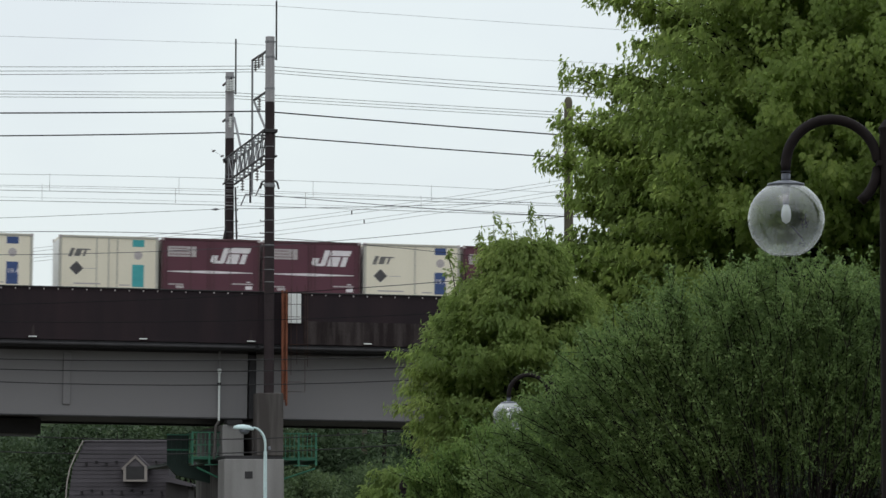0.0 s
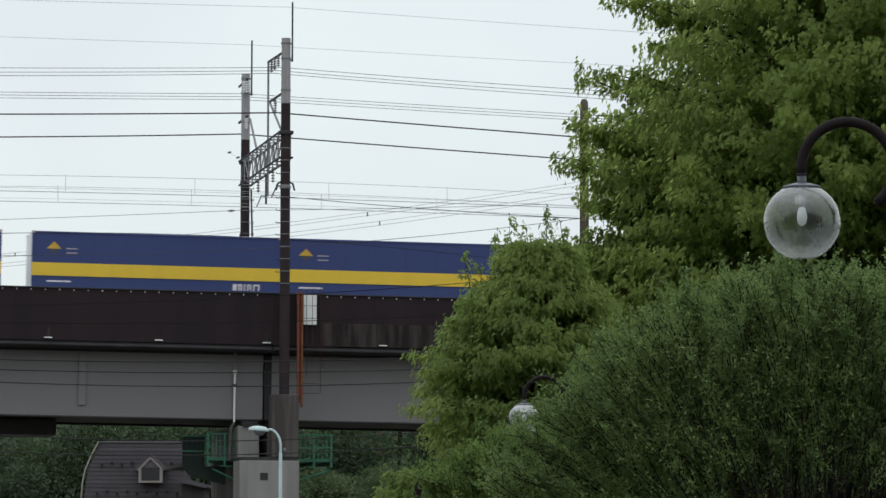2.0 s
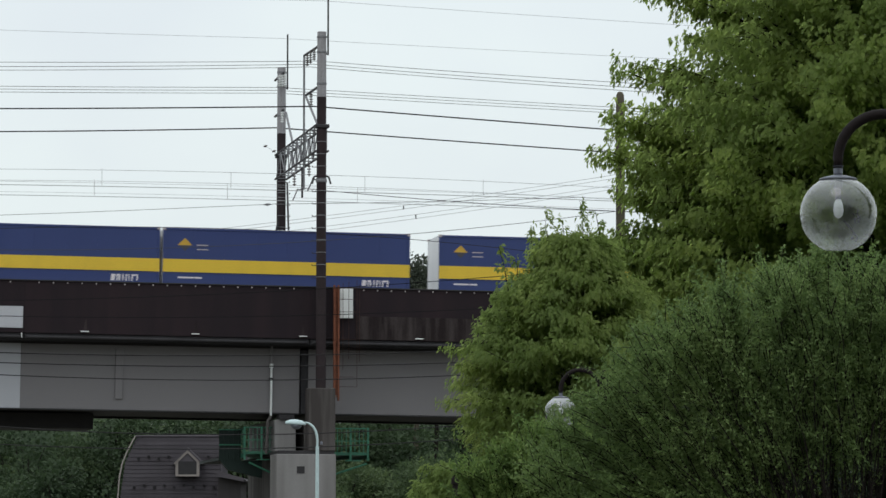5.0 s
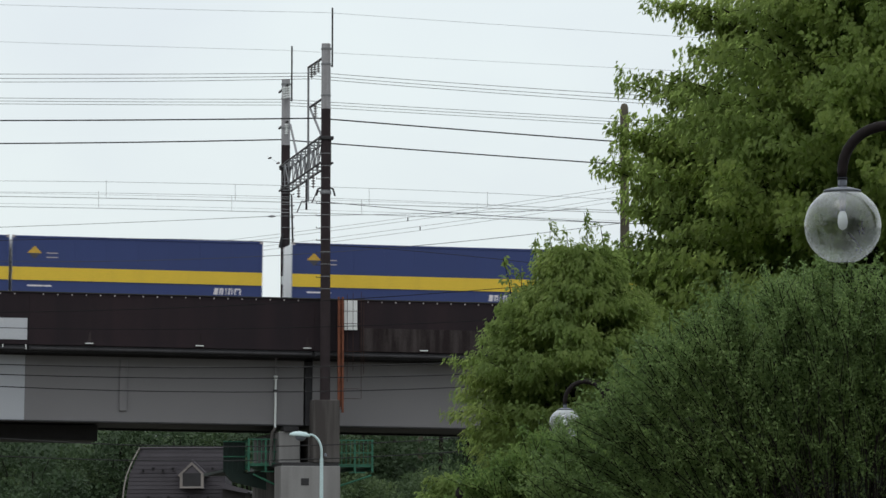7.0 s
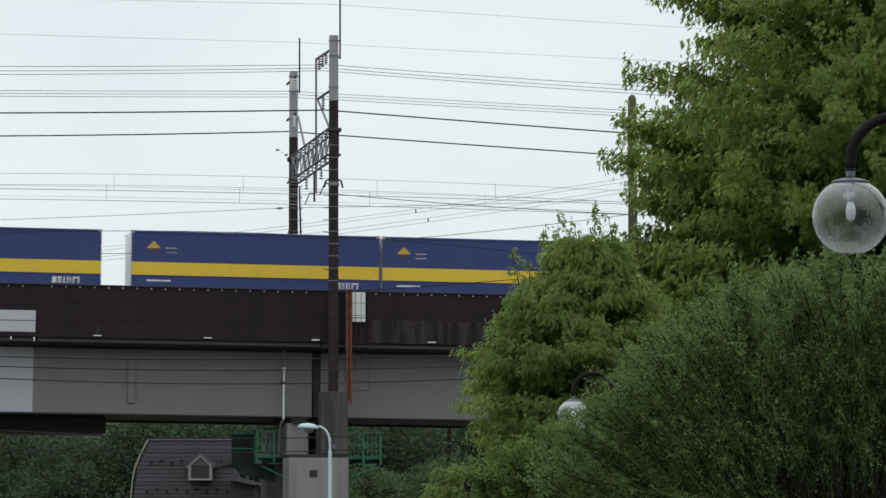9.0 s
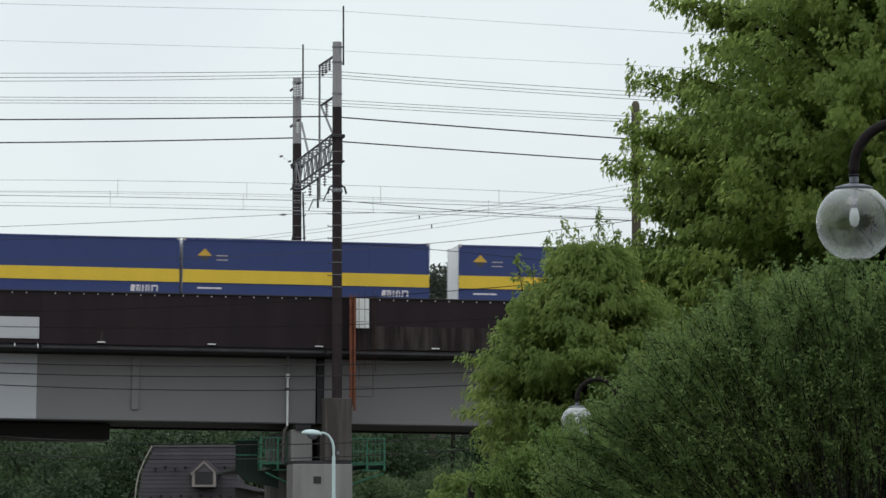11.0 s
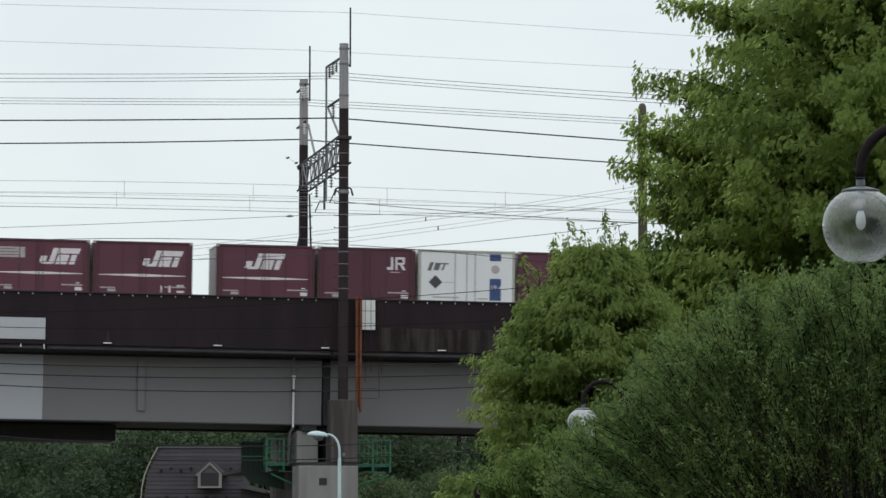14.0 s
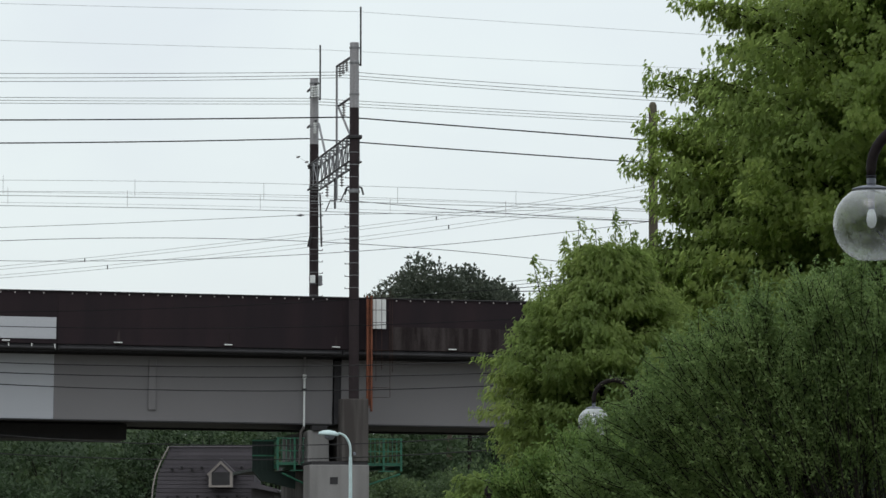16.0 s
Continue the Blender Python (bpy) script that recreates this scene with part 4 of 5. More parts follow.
P, LEN5, GAP5 = 19.93, 19.03, 3.83
MA = maroon_box("maroon steel container with white emblem and worn label panel", 0.05, panel=True)
MB = maroon_box("maroon steel container with white emblem near the middle and label panel", -0.72, panel=True, marks=2)
MC = maroon_box("maroon steel container with white emblem and white stripe", 0.05, marks=2)
MD = maroon_box("plain maroon steel container with white letter-like emblem", 10.85, band=False)
ME = maroon_box("plain maroon steel container with small white emblem", 20.75, band=False, marks=2)
MF = maroon_box("maroon steel container with white emblem at mid height", -0.72)
CA = cream_box("cream steel container with navy stripe and dark diamond", M_NAVY)
CB = cream_box("cream ribbed container with teal stripe and dark diamond", M_TEAL, ribs=True)
CC = cream_box("cream steel container with navy stripe and dark swoosh", M_NAVY, swoosh=True, diamond=False)
CD = cream_box("white ribbed container with navy stripe and dark diamond", M_NAVY, ribs=True, white=True)
BL = blue_box()
WG = flat_wagon()


def five(front, kinds):
    for i, k in enumerate(kinds):
        put(k, front - 3.715 / 2 - GAP5 * i)
    put(WG, front - LEN5 / 2, -0.0)


B_FRONT = 1.93 + LEN5
five(B_FRONT + 0.97 + LEN5, (MA, CA, MA, MA, CB))
five(B_FRONT, (CC, MB, MA, MA, MC))
for k in range(10):
    put(BL, -P * k - 9.41 / 2)
    put(BL, -P * k - 9.46 - 9.41 / 2)
    put(WG, -P * k - 18.87 / 2)
five(-10 * P, (MD, ME, CD, MD, MF))
five(-11 * P, (MC, MA, MA, MB, MD))


# ---- globe lamps ----
def globe_lamp(m, label, glass):
    """Lamp standard with a hooked arm and a clear globe; the post stands at the origin, the globe hangs towards -x."""
    t = thing("globe_lamp", m, label, "street lamp", "globe lamps")
    part("post", lathe([(0.065, 0), (0.065, 0.5), (0.055, 0.55), (0.045, 3.55), (0.05, 3.58), (0.02, 3.62)], 14), M_LAMPBLK, t)
    pts = []
    for i in range(25):
        a = radians(-52 + (180 + 52) * i / 24)
        pts.append((-0.265 + 0.212 * math.cos(a), 0, 3.408 + 0.212 * math.sin(a)))
    pts.append((-0.477, 0, 3.37))
    smooth(part("arm", tube(pts, 0.024, 12), M_LAMPBLK, t))
    part("arm_clamp", box(-0.06, 0.0, -0.03, 0.03, 3.40, 3.43, 0.005), M_LAMPBLK, t)
    part("neck", lathe([(0.018, 3.335), (0.021, 3.345), (0.021, 3.375), (0.026, 3.38)], 14), M_LAMPCAP, t, m=pose(-0.477, 0, 0))
    smooth(part("cap", lathe([(0.088, 3.315), (0.085, 3.322), (0.05, 3.332), (0.02, 3.338)], 24), M_LAMPCAP, t, m=pose(-0.477, 0, 0)))
    prof = []
    for i in range(25):
        a = radians(-70 + 132 * i / 24)
        prof.append((0.176 * math.cos(a), 3.157 + 0.176 * math.sin(a)))
    bm = bmesh.new()
    seg = 40
    rings = [[bm.verts.new((r * math.cos(2 * math.pi * k / seg), r * math.sin(2 * math.pi * k / seg), z)) for k in range(seg)] for r, z in prof]
    for a, b in zip(rings, rings[1:]):
        for k in range(seg):
            bm.faces.new((a[k], a[(k + 1) % seg], b[(k + 1) % seg], b[k]))
    bm.faces.new(rings[0][::-1])
    gl = smooth(part("globe", bm, glass, t, "clear dusty plastic globe", pose(-0.477, 0, 0)))
    smooth(part("bulb", lathe([(0.004, 3.138), (0.018, 3.148), (0.024, 3.175), (0.020, 3.205), (0.012, 3.225)], 14), M_BULB, t, "white opal bulb", pose(-0.477, 0, 0)))
    part("socket", lathe([(0.013, 3.225), (0.014, 3.27), (0.02, 3.315)], 12), M_LAMPCAP, t, m=pose(-0.477, 0, 0))
    return t


globe_lamp(pose(2.055, 17.6, 0), "dark lamp standard with hooked arm and clear globe", M_GLOBE)
globe_lamp(pose(1.19, 41.6, -0.03), "dark lamp standard with clear globe half hidden by a bush", M_GLOBEW)

# ---- street lamp ----
sl = thing("street_lamp", pose(-4.39, 95, 0), "pale blue-grey street lamp with a curved arm", "street lamp")
part("pole", lathe([(0.07, 0), (0.055, 1.2), (0.042, 4.25)], 14), M_SLAMP, sl)
part("arm", tube([(0.0, 0, 4.2)] + [(-0.30 + 0.30 * math.cos(radians(a)), 0, 4.42 + 0.42 * math.sin(radians(a))) for a in range(0, 91, 15)], 0.034, 10, taper=0.028), M_SLAMP, sl)
hd = lathe([(0.02, 0.09), (0.12, 0.075), (0.20, 0.03), (0.22, -0.02), (0.20, -0.04)], 20)
bmesh.ops.scale(hd, vec=(1.2, 0.8, 1.0), verts=hd.verts)
smooth(part("head", hd, M_SLAMP, sl, "pale domed lamp head", pose(-0.54, 0, 4.83, 0, 4, 0)))
ln = lathe([(0.14, 0.0), (0.13, -0.06), (0.08, -0.11), (0.02, -0.125)], 16)
smooth(part("lens", ln, M_LAMPCAP, sl, "grey glass lens", pose(-0.52, 0, 4.80)))
part("photocell", lathe([(0.03, 0), (0.03, 0.06), (0.01, 0.08)], 10), M_LAMPCAP, sl, m=pose(0.1, 0, 4.3))

# ---- slim post standing among the bushes ----
gp = thing("garden_post", pose(-0.413, 40.0, 0), "slim dark post with a small pale cap among bushes", "post")
part("pole", lathe([(0.032, 0), (0.028, 2.42)], 12), M_LAMPBLK, gp)
part("collar", lathe([(0.036, 2.32), (0.042, 2.33), (0.042, 2.38), (0.036, 2.39)], 12), M_LAMPBLK, gp)
part("cap", lathe([(0.03, 2.42), (0.034, 2.44), (0.026, 2.48), (0.008, 2.50)], 12), M_LAMPCAP, gp, "small grey cap")

# ---- house under the viaduct ----
house = thing("house", pose(-16.6, 200, 0), "house with steep grey slate roof and dormer", "house")
part("wall", box(-2.7, 2.2, 0.6, 7.0, 0, 4.6), M_WALL, house)
part("roof", slab([(-2.95, 4.3), (-2.72, 6.4), (-2.15, 7.72), (2.28, 7.72), (2.28, 4.3)], 1.0, 6.0), M_ROOF, house, "steep grey slate roof")
rs = None
for i in range(16):
    z = 4.3 + 0.213 * i
    inset = 0.0 if z < 6.3 else (z - 6.3) * 0.42
    y = 0.25 + 0.75 * (z - 4.3) / 3.4
    part("slate_course", slab([(-2.93 + 0.11 * (z - 4.3) + inset, z), (2.30, z), (2.30, z + 0.192), (-2.93 + 0.11 * (z - 4.3) + inset, z + 0.192)], y, y + 0.5), M_ROOF, house)
part("ridge", box(-2.2, 2.32, 0.9, 6.1, 7.70, 7.80, 0.03), M_ROOF, house)
vg = tube([(-3.06, 0.3, 4.3), (-2.98, 0.45, 5.6), (-2.86, 0.6, 6.3), (-2.55, 0.8, 7.1), (-2.2, 1.0, 7.78)], 0.038)
part("verge_trim", vg, M_TRIM, house, "pale verge trim")
for row, zz in enumerate((5.0, 6.5)):
    for i in range(9):
        x = -2.2 + 0.52 * i + 0.2 * (row % 2)
        if row and -0.4 < x < 1.4:
            continue
        part("snow_guard", box(x - 0.055, x + 0.055, 0.0 + 0.75 * (zz - 4.3) / 3.4, 0.35 + 0.75 * (zz - 4.3) / 3.4, zz + 0.1 * (i % 2), zz + 0.12 + 0.1 * (i % 2)), M_WIRE, house)
dm = part("dormer", slab([(0.02, 5.6), (1.22, 5.6), (1.22, 6.45), (0.62, 6.98), (0.02, 6.45)], -0.2, 1.2), M_ROOF, house, "gabled dormer")
for pts in ([(0.0, 5.72), (0.14, 5.72), (0.14, 6.45), (0.0, 6.45)], [(1.1, 5.72), (1.24, 5.72), (1.24, 6.45), (1.1, 6.45)], [(0.0, 5.62), (1.24, 5.62), (1.24, 5.72), (0.0, 5.72)]):
    part("dormer_trim", slab(pts, -0.25, -0.2), M_TRIM, dm)
for sg in (0, 1):
    pts = [(-0.12, 6.30), (-0.03, 6.22), (0.62, 6.84), (0.62, 7.02)]
    if sg:
        pts = [(1.24 - x, z) for x, z in pts][::-1]
    part("dormer_trim", slab(pts, -0.27, -0.19), M_TRIM, dm)
    pts = [(-0.22, 6.32), (-0.12, 6.28), (0.62, 7.0), (0.62, 7.12)]
    if sg:
        pts = [(1.24 - x, z) for x, z in pts][::-1]
    part("dormer_roof", slab(pts, -0.3, 1.3), M_ROOF, dm)
part("window_pane", box(0.16, 1.08, -0.23, -0.205, 5.74, 6.4), M_DARKSTEEL, dm, "dark window pane")
wing = thing("house_wing", pose(-14.3, 199, 0), "low house wing with dark sloping roof", "house")
part("wing_roof", slab([(-0.05, 5.9), (1.35, 5.50), (1.42, 5.35), (1.30, 5.33), (-0.05, 5.6)], -0.6, 5.0), M_ROOF, wing)
part("wing_wall", box(-0.02, 1.15, 0.0, 4.5, 0, 5.55), M_WALLD, wing)
part("gutter", tube([(1.4, -0.6, 5.36), (1.4, 5.0, 5.36)], 0.06), M_DARKSTEEL, wing)

# poles that carry the street cables
up = thing("utility_pole", VM @ pose(2.95, -35, 0), "round-topped concrete utility pole behind the tree", "utility pole", "utility poles")
smooth(part("pole", lathe([(0.16, 0), (0.118, 13.85), (0.108, 14.06), (0.07, 14.14), (0.02, 14.16)], 14), M_OLIVE, up))
for z in (4.95, 5.6, 6.65, 7.1, 7.4, 8.45, 9.35):
    part("cable_bracket", box(-0.17, 0.17, -0.17, 0.17, z, z + 0.05, 0.01), M_STEEL, up)
copy_thing(up, VM @ pose(-17.0, -35, 0))
for pm in (VM @ pose(-18.0, -20, 0), VM @ pose(14.0, -20, 0)):
    copy_thing(up, pm)
for px_, top in ((-5.0, 19.6), (10.0, 21.6)):
    fp = thing("utility_pole", pose(px_, 245, 0), "tall concrete pole among the far trees", "utility pole", "utility poles")
    smooth(part("pole", lathe([(0.2, 0), (0.12, top), (0.02, top + 0.05)], 12), M_OLIVE, fp))
    part("cross_arm", box(-0.1, 0.1, -0.6, 0.6, top - 1.0, top - 0.9, 0.01), M_STEEL, fp)


# ---- foliage ----
RNG = np.random.default_rng(7)


def unit(v):
    return v / np.maximum(np.linalg.norm(v, axis=-1, keepdims=True), 1e-9)


def leaf_mesh(name, centres, along, normal, length, width, shape, material, parent, label=""):
    """One mesh of folded leaves: shape is a fan outline of (along, across, lift) in leaf lengths about a midrib point."""
    n = len(centres)
    along = unit(along)
    side = unit(np.cross(along, normal))
    up = np.cross(side, along)
    sh = np.array(shape)
    k = len(sh)
    L, Wd = length[:, None, None], width[:, None, None]
    v = centres[:, None, :] + along[:, None, :] * sh[None, :, :1] * L + side[:, None, :] * sh[None, :, 1:2] * Wd + up[:, None, :] * sh[None, :, 2:3] * L
    verts = v.reshape(-1, 3)
    tri = np.array([(0, i, i + 1) for i in range(1, k - 1)])
    faces = (np.arange(n)[:, None, None] * k + tri[None]).reshape(-1, 3)
    me = bpy.data.meshes.new(name)
    me.vertices.add(len(verts))
    me.vertices.foreach_set("co", verts.astype(np.float32).ravel())
    me.loops.add(faces.size)
    me.loops.foreach_set("vertex_index", faces.astype(np.int32).ravel())
    me.polygons.add(len(faces))
    me.polygons.foreach_set("loop_start", np.arange(0, faces.size, 3, dtype=np.int32))
    me.update(calc_edges=True)
    me.materials.append(material)
    ob = new(name, me)
    ob.parent = parent
    if label:
        tagged(ob, label)
    return tagged(ob, kind="stuff")


ROUNDED = [(0, 0, 0), (0.44, 0.56, 0.07), (1.0, 0.04, -0.16), (0.36, -0.52, 0.07)]
NARROW = [(0, 0, 0), (0.4, 0.5, 0.08), (1.0, 0, -0.05), (0.4, -0.5, 0.08)]


def rand_unit(n):
    return unit(RNG.normal(size=(n, 3)))


def limb_mesh(name, limbs, parent, material=None):
    bm = bmesh.new()
    for pts, r0, r1, seg in limbs:
        tube(pts, r0, seg, bm, taper=r1)
    return tagged(part(name, bm, material or M_BARK, parent), kind="stuff" if len(limbs) > 1 else "")


def bend(a, b, sag, n=6, jit=0.0):
    """A bough from a to b, arched upward by sag."""
    a, b = np.array(a, float), np.array(b, float)
    out = []
    for i in range(n + 1):
        f = i / n
        p = a + (b - a) * f
        p[2] += sag * 4 * f * (1 - f)
        if 0 < i < n:
            p += RNG.normal(size=3) * jit
        out.append(tuple(p))
    return out


def tiered_tree(name, cx, cy, radius, z_low, z_top, boughs, leaf, wide, shape, material, fan, per, label, category, crown_label, leaders=(), shoots=(), trunk=0.2, loose=0.06):
    """A broadleaf tree: boughs rise from the trunk and end in flat fans of twigs from which the leaves hang."""
    t = thing(name, pose(cx, cy, 0), label, category)
    limb_mesh("trunk", [([(0, 0, 0), (0.05, 0, 0.25 * z_top), (-0.05, 0.05, 0.55 * z_top), (0, 0, z_top - 0.8)], trunk, 0.02, 10)], t)
    limbs, C, A, N, Ls = [], [], [], [], []

    def fringe(b0, d, ln, m, out, size=1.0):
        g = RNG.random(m) ** 0.75
        flat = np.array([-d[1], d[0], 0.0])
        p = b0 + d * (g * ln)[:, None] + flat * (RNG.normal(size=m) * 0.26 * ln * (1.15 - g))[:, None]
        p[:, 2] += RNG.normal(size=m) * loose - 0.30 * (g * ln) ** 2
        C.append(p)
        A.append(unit(d * 0.5 + np.array([0, 0, -0.75]) + rand_unit(m) * 0.55))
        N.append(unit(out * 0.75 + np.array([0, 0, 0.55]) + rand_unit(m) * 0.6))
        Ls.append(leaf * size * RNG.uniform(0.6, 1.25, m))

    extra = 4
    for i in range(boughs + extra * len(leaders)):
        z = z_low + (z_top - z_low) * RNG.random() ** 0.95
        th = RNG.random() * 2 * math.pi
        rim = radius(z) * (1 + 0.10 * noise.noise(Vector((math.cos(th) * 2.6, math.sin(th) * 2.6, z * 1.3))))
        r = rim * (1 - 0.62 * RNG.random() ** 1.7)
        tip = np.array([r * math.cos(th), r * math.sin(th), z])
        n_side, reach = 9, fan
        if i >= boughs:
            lx, ly, lz = leaders[(i - boughs) // extra]
            k = (i - boughs) % extra
            tip = np.array([lx, ly, lz]) + RNG.normal(size=3) * 0.11 - unit(np.array([lx, ly, 1.2])) * (0.30 + 0.22 * k)
            r, th, z = math.hypot(tip[0], tip[1]), math.atan2(tip[1], tip[0]), tip[2]
            reach = fan * 0.62
        out = np.array([math.cos(th), math.sin(th), 0.0])
        root = np.array([0.05 * tip[0], 0.05 * tip[1], max(0.7, z - 0.62 * r)])
        pts = bend(root, tip, 0.10 * r, 6, 0.02 * r)
        if i % 3 == 0 or i >= boughs:
            limbs.append((pts, 0.012 + 0.008 * r, 0.004, 5))
        P_ = np.array(pts)
        inner = 1 - min(0.5, 1.3 / max(r, 0.5))
        for k in range(n_side):
            f = inner + (1 - inner) * (k + RNG.random()) / n_side
            j = min(5, int(f * 6))
            b0 = P_[j] + (P_[j + 1] - P_[j]) * (f * 6 - j)
            turn = (1 if k % 2 else -1) * RNG.uniform(0.35, 1.15) * (1.25 - 0.75 * (f - inner) / (1 - inner))
            ca, sa = math.cos(turn), math.sin(turn)
            d = unit(np.array([out[0] * ca - out[1] * sa, out[0] * sa + out[1] * ca, RNG.uniform(-2.0 * loose, 8.0 * loose)]))
            ln = reach * RNG.uniform(0.55, 1.1)
            fringe(b0, d, ln, per, out)
            if k % 3 == 0:
                limbs.append(([tuple(b0), tuple(b0 + d * ln * 0.5 - np.array([0, 0, 0.085 * ln * ln])), tuple(b0 + d * ln * 0.95 - np.array([0, 0, 0.31 * ln * ln]))], 0.007, 0.003, 3))
    for sx, sy, z0, z1 in shoots:  # upright leading shoots
        a, b = np.array([sx + 0.12, sy, z0]), np.array([sx, sy, z1])
        limbs.append((bend(a, b, 0.0, 4, 0.015), 0.010, 0.003, 4))
        for k in range(int((z1 - z0) / 0.055)):
            f = (k + RNG.random()) * 0.055 / (z1 - z0)
            ang = RNG.random() * 2 * math.pi
            o = np.array([math.cos(ang), math.sin(ang), 0.0])
            fringe(a + (b - a) * f, unit(o + np.array([0, 0, 0.7])), 0.20 * (1.25 - f), 12, o, 0.85)
    C, A, N, Ls = np.concatenate(C), np.concatenate(A), np.concatenate(N), np.concatenate(Ls)
    leaf_mesh("crown", C, A, N, Ls, Ls * wide, shape, material, t, crown_label)
    limb_mesh("branchwork", limbs, t)
    return t


def profile(pairs):
    """A crown's radius by height, straight between the pairs given."""
    zs, rs = [p[0] for p in pairs], [p[1] for p in pairs]
    return lambda z: float(np.interp(z, zs, rs))


TALL = profile(((2.5, 4.3), (5.6, 4.35), (6.2, 4.0), (7.3, 3.9), (7.8, 3.65), (8.3, 3.25), (8.7, 3.2), (9.2, 2.85), (10.0, 2.1), (10.8, 1.0), (11.3, 0.2)))
LOW = profile(((1.2, 0.9), (3.0, 1.15), (3.5, 1.45), (4.1, 1.38), (4.35, 1.0), (4.75, 0.82), (4.95, 0.62), (5.15, 0.36), (5.5, 0.2), (5.9, 0.1)))
YOUNG = profile(((0.4, 0.4), (1.4, 0.65), (2.0, 0.55), (2.45, 0.3), (2.7, 0.1)))
tiered_tree("broadleaf_tree", 5.75, 52.5, TALL, 2.6, 11.0, 1380, 0.093, 0.62, ROUNDED, M_LEAF, 0.52, 33, "tall broadleaf tree with a dense mid-green crown", "tree", "mid-green leaves hanging from spreading boughs",
            leaders=((-3.95, -0.2, 9.25), (-3.5, -0.3, 9.4), (-4.35, -0.3, 8.42), (-3.8, -0.2, 8.2), (-4.43, -0.3, 7.6), (-4.2, 0.4, 7.75), (-4.55, -0.4, 7.15), (-4.5, -0.3, 7.6), (-4.35, 0.2, 7.4), (-4.5, -0.4, 7.1), (-4.25, 0.1, 6.8), (-4.2, -0.5, 6.95), (-4.15, -0.6, 6.55), (-4.1, -0.6, 6.1), (-4.0, -0.9, 5.7), (-3.3, -1.9, 7.6), (-3.2, -2.0, 6.5), (-1.2, -3.1, 7.9), (-0.3, -3.6, 7.3), (-4.35, -0.5, 6.0), (-4.4, -0.8, 5.6), (-4.2, -1.2, 5.3), (-4.3, -0.9, 5.0), (-4.0, -1.5, 4.8), (-2.6, -2.6, 7.6), (-1.9, -3.2, 7.2), (-0.9, -3.7, 6.5), (-2.0, -3.4, 6.2)))
tiered_tree("broadleaf_tree", 0.95, 47.3, LOW, 1.3, 5.5, 460, 0.080, 0.42, NARROW, M_LEAFB, 0.40, 36, "lower broadleaf tree with bright yellow-green hanging foliage", "tree", "yellow-green leaves hanging from arching sprays",
            leaders=((-1.7, -0.2, 4.1), (-1.65, 0.2, 3.5), (-1.25, -0.2, 4.8), (-1.0, 0.0, 5.0), (-1.25, -0.3, 4.4), (-1.5, -0.6, 3.75), (-1.5, -0.2, 3.3)),
            shoots=((-0.32, 0.0, 4.9, 5.86), (-0.50, 0.1, 4.9, 5.66), (-0.90, -0.1, 4.8, 5.38), (-0.12, 0.1, 5.0, 5.72), (0.10, -0.1, 5.0, 5.95), (-0.72, 0.1, 4.85, 5.25), (0.3, 0.0, 5.1, 5.8)), trunk=0.12, loose=0.042)
tiered_tree("young_tree", -0.42, 45.0, YOUNG, 0.5, 2.62, 90, 0.070, 0.42, NARROW, M_LEAFB, 0.36, 40, "young yellow-green broadleaf tree below the taller ones", "tree", "yellow-green leaves in low hanging sprays", trunk=0.04, loose=0.045)


def bush(cx, cy, stems, spread, height, drop, material, label, leaf_label):
    """A many-stemmed bush: thin dark stems fan up and out, small leaves along the twigs."""
    t = thing("bush", pose(cx, cy, 0), label, "bush")
    limbs, C, A, N, Ls = [], [], [], [], []
    for i in range(stems):
        th = RNG.random() * 2 * math.pi
        reach = spread * RNG.random() ** 0.5
        top = height - drop * abs(reach * math.cos(th)) ** 2.3 - 0.03 * reach ** 2 + RNG.uniform(-0.2, 0.05)
        base = np.array([0.25 * math.cos(th), 0.2 * math.sin(th), 0.0])
        fork = base * 1.1 + np.array([0.0, 0.0, RNG.uniform(0.7, 1.2)])
        tip = np.array([reach * math.cos(th), reach * (0.5 if th < math.pi else 0.2) * math.sin(th), max(1.5, top)])
        pts = [tuple(base)] + bend(fork, tip, 0.05 * reach, 7, 0.035)
        limbs.append((pts, RNG.uniform(0.0045, 0.0085), 0.003, 5))
        P_ = np.array(pts)
        ntw = 18
        for k in range(ntw):
            low = 0.44 if tip[0] < -0.8 else 0.48
            f = low + (1 - low) * RNG.random() ** 0.65
            x = f * 8
            j = min(7, int(x))
            b0_ = P_[j] + (P_[j + 1] - P_[j]) * (x - j)
            dr = unit(P_[j + 1] - P_[j])
            d = unit(dr * RNG.uniform(0.5, 1.0) + rand_unit(1)[0] * 0.65 + np.array([0, 0, 0.2]))
            ln = RNG.uniform(0.16, 0.40) * (1.15 - 0.4 * f)
            m = 42
            g_ = RNG.random(m)
            C.append(b0_ + d * (g_ * ln)[:, None] + RNG.normal(size=(m, 3)) * 0.014)
            A.append(unit(d * 0.5 + rand_unit(m) * 0.9))
            N.append(unit(np.array([0, -0.15, 0.8]) + rand_unit(m) * 0.7))
            Ls.append(0.030 * RNG.uniform(0.55, 1.3, m))
            if k % 2 == 0:
                limbs.append(([tuple(b0_), tuple(b0_ + d * ln)], 0.005, 0.002, 3))
    C, A, N, Ls = np.concatenate(C), np.concatenate(A), np.concatenate(N), np.concatenate(Ls)
    leaf_mesh("leaves", C, A, N, Ls, Ls * 0.52, NARROW, material, t, leaf_label)
    limb_mesh("branchwork", limbs, t)
    return t


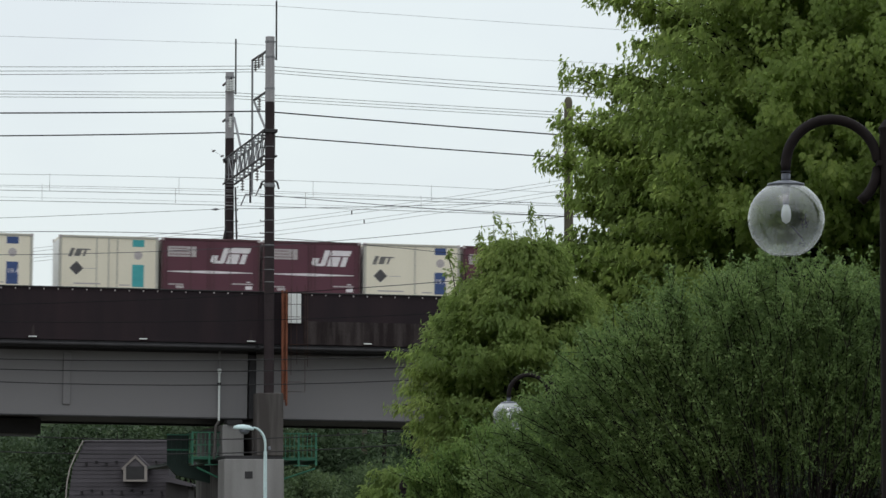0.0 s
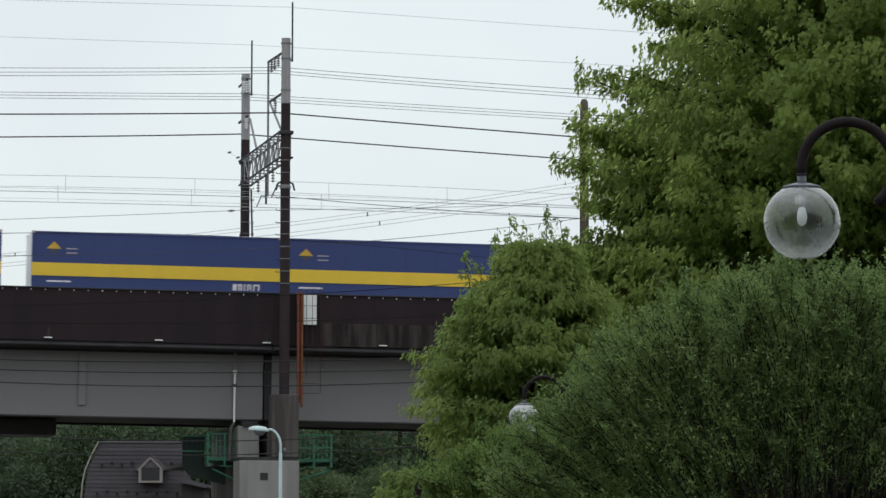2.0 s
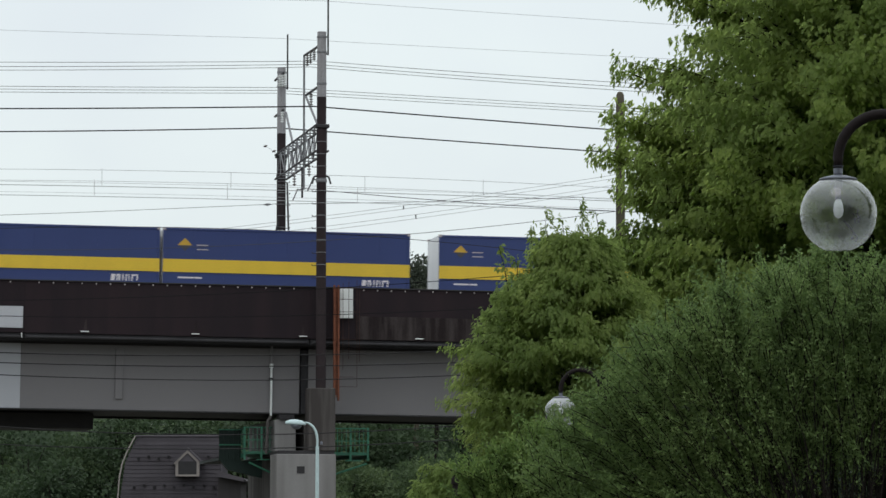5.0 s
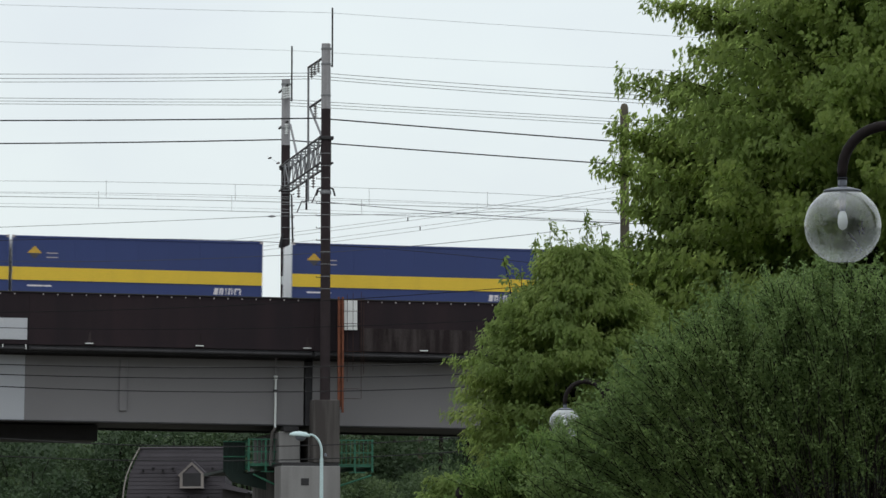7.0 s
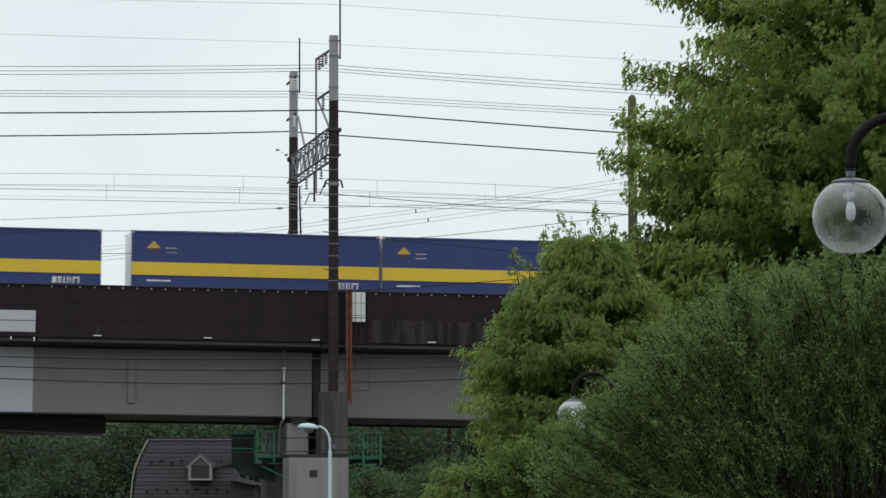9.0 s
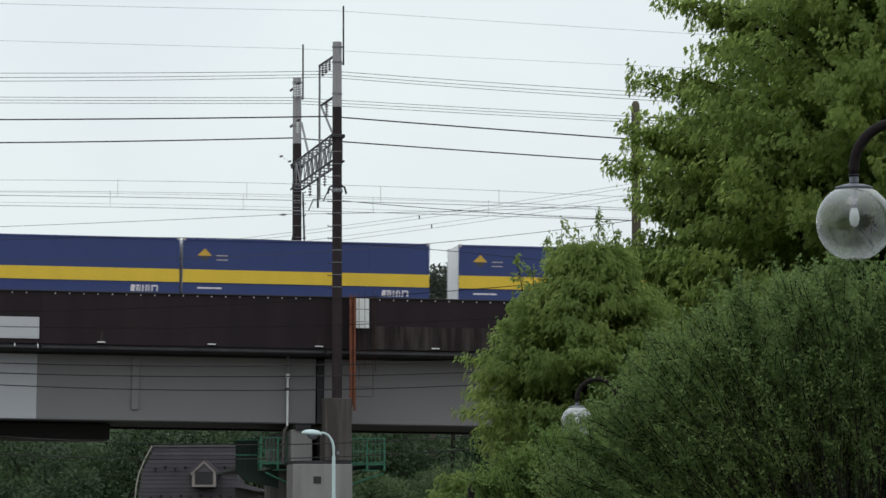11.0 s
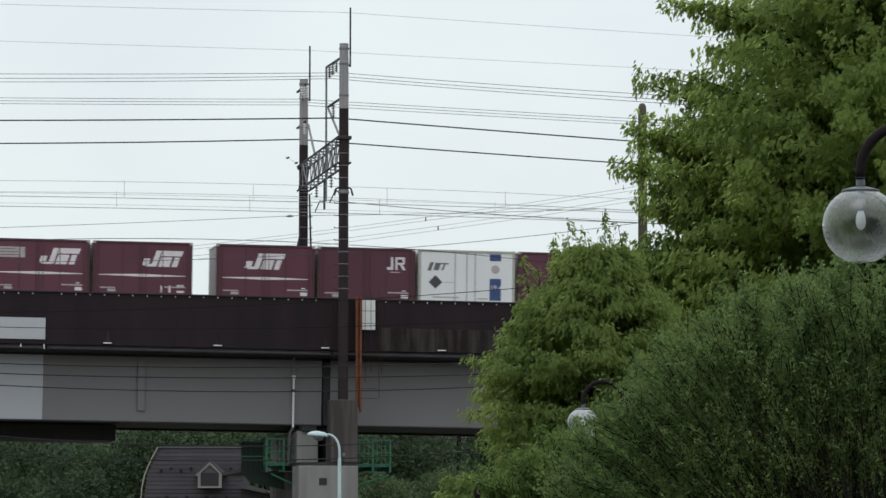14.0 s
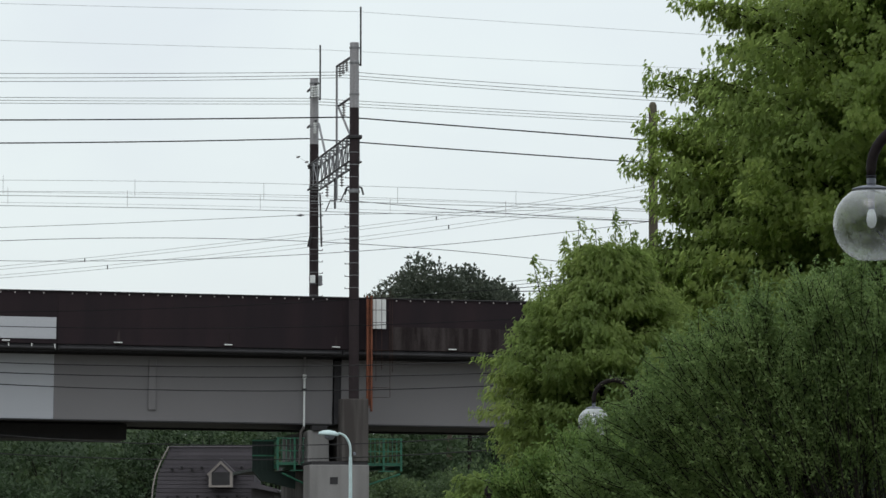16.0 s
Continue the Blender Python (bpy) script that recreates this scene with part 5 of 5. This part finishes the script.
bush(2.67, 29.0, 320, 2.6, 3.80, 0.185, M_LEAFS, "large many-stemmed bush with small narrow leaves", "small narrow mid-green leaves")
bush(0.88, 31.0, 95, 1.25, 2.58, 0.20, M_LEAFT, "smaller bush with fresh light-green leaves beside the lamp", "small fresh light-green leaves")


# added leaf mass, kept near-black so the bush's lower gaps look shaded
hedge = thing("hedge", pose(3.6, 33.4, 0), "dark leaf mass added behind the bush to darken its gaps", "hedge")
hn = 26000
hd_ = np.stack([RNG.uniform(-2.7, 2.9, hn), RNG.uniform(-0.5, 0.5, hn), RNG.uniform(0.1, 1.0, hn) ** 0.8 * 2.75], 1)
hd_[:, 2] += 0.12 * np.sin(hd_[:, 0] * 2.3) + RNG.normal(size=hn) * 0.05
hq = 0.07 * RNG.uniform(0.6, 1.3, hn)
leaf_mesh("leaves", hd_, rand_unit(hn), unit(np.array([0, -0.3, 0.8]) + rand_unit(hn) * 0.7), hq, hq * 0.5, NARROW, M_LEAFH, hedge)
limb_mesh("branchwork", [([(x, 0, 0), (x + 0.05, 0.02, 1.2), (x, 0, 2.5)], 0.03, 0.008, 5) for x in (-2.2, -1.4, -0.6, 0.2, 1.0, 1.8, 2.5)], hedge)


def far_tree(x, y, z0, r, h, leaf, n, material, label, lobes=34):
    """A distant tree: trunk, limbs and an uneven crown of leaf tufts with gaps."""
    t = thing("distant_tree", pose(x, y, 0), label, "tree", "trees behind the viaduct")
    limb_mesh("trunk", [([(0, 0, 0), (0.1, 0, z0), (0, 0.1, z0 + h * 0.7)], 0.2, 0.05, 8)], t)
    limbs, C, A, N = [], [], [], []
    for i in range(lobes):
        u = rand_unit(1)[0]
        c = np.array([u[0] * r * 0.8, u[1] * r * 0.8, z0 + h * 0.5 + u[2] * h * 0.42])
        limbs.append((bend((0, 0, z0 + 0.2 * h), c, 0.1, 4, 0.1), 0.12, 0.03, 5))
        m = n // lobes
        d = rand_unit(m)
        rad = (0.35 + 0.70 * RNG.random(m) ** 0.6)[:, None] * np.array([r * 0.36, r * 0.36, h * 0.19])
        C.append(c + d * rad)
        A.append(unit(d + rand_unit(m) * 0.8))
        N.append(unit(d * 0.6 + np.array([0, 0, 0.7]) + rand_unit(m) * 0.5))
    C, A, N = np.concatenate(C), np.concatenate(A), np.concatenate(N)
    Ls = leaf * RNG.uniform(0.6, 1.4, len(C))
    leaf_mesh("crown", C, A, N, Ls, Ls * 0.7, NARROW, material, t)
    limb_mesh("branchwork", limbs, t)
    return t


# dark pines seen over the parapet
for x, y, z0, r, h in ((-6.1, 222, 11.5, 2.9, 7.3), (-3.5, 226, 11.5, 2.8, 7.0), (-8.1, 228, 10.8, 2.4, 6.8), (-1.9, 230, 11.0, 2.2, 7.0), (-0.2, 236, 9.5, 1.9, 6.9)):
    far_tree(x, y, z0, r, h, 0.22, 22000, M_LEAFP, "dark dense pine crown rising above the parapet", 70)
# wooded bank behind everything under the viaduct
hill = bmesh.new()
bmesh.ops.create_grid(hill, x_segments=90, y_segments=16, size=0.5)
for v in hill.verts:
    x, f = v.co.x * 160 - 20, v.co.y + 0.5
    v.co = Vector((x, 268 + 50 * f, -0.3 + 11.5 * min(1, f * 3.2) + 1.3 * noise.noise(Vector((x * 0.12, f * 5, 3)))))
tagged(part("wooded_bank", hill, M_LEAFD), "wooded bank rising beyond the viaduct", "hillside", kind="structure")
hb = RNG.random((26000, 2))
hx, hf = -100 + 160 * hb[:, 0], hb[:, 1] ** 1.6
hp = np.stack([hx, 268 + 50 * hf, -0.3 + 11.5 * np.minimum(1, hf * 3.2) + RNG.uniform(-0.2, 1.6, len(hx))], 1)
undergrowth = tagged(thing("undergrowth", pose(0, 0, 0), "dense dark green undergrowth covering the wooded bank", "undergrowth"), kind="stuff")
hl = RNG.uniform(0.4, 0.9, len(hx))
leaf_mesh("foliage", hp, rand_unit(len(hx)), unit(np.array([0, -0.6, 0.8]) + rand_unit(len(hx)) * 0.6), hl, hl * 0.7, NARROW, M_LEAFD, undergrowth)
# wood under and behind the viaduct
for x, y, z0, r, h in ((-37, 262, 3, 5, 8.5), (-31, 255, 2, 4.5, 8.5), (-26.5, 258, 2, 4.5, 9.2), (-33, 245, 0.5, 4, 6.5), (-27.5, 240, 0.5, 4, 6.5), (-22, 262, 3, 4.5, 9.0), (-17, 266, 3, 4.5, 8.6), (-12, 262, 2.5, 4.2, 8.4), (-7.5, 258, 2, 4.2, 8.6), (-3.5, 262, 2.5, 4.4, 8.6), (1, 265, 2, 4.5, 8.5), (-7.0, 178, 0.4, 2.8, 5.2), (-4.4, 182, 0.4, 2.8, 5.4), (-9.6, 190, 0.5, 2.4, 5.0), (-2.2, 186, 0.6, 2.8, 5.8), (-43, 262, 3, 5, 8.5), (6, 262, 2, 4.5, 8.5), (-9.5, 214, 0.8, 3.0, 7.6), (-5.6, 212, 0.8, 3.4, 8.0), (-1.6, 214, 0.8, 3.4, 8.2)):
    near = y < 200
    far_tree(x, y, z0, r, h, 0.17 if near else 0.28, 14000 if near else 8000, M_LEAFM if near else M_LEAFD, "mid-green broadleaf tree in the wood beyond the viaduct")


# trees at the camera's back, which the lamp globes mirror
for x, y, r, h in ((-31, -14, 6, 14), (-21, -19, 6.5, 17), (-11, -15, 6, 15), (-1, -18, 6, 13.5), (10, -16, 6.5, 16.5), (21, -18, 6, 14.5), (31, -13, 6, 15)):
    far_tree(x, y, 0.5, r, h, 0.9, 5000, M_LEAFD, "broadleaf tree standing across the way")


# ---- what moves: the train ----
GONE = [  # seconds, metres that the train has moved
    (0.0, -28.94), (0.5, -18.88), (1.0, -9.05), (1.5, 0.72), (2.0, 10.23), (2.5, 19.63), (3.0, 28.84), (3.5, 37.97), (4.0, 46.92),
    (5.25, 68.6), (6.5, 89.65), (7.0, 98.18), (7.5, 106.66), (8.0, 115.04), (8.5, 123.40), (9.0, 131.70), (10.25, 152.0), (11.5, 172.1),
    (12.0, 180.42), (12.5, 188.88), (13.0, 197.34), (13.5, 205.93), (14.0, 214.42), (14.5, 222.98), (15.0, 231.46), (15.5, 240.0), (16.0, 248.7),
]


def motions():
    for ob, q, z in TRAIN:
        walk(ob, [(t, VT @ pose(s + q, TRACK_W, z)) for t, s in GONE])


motions()
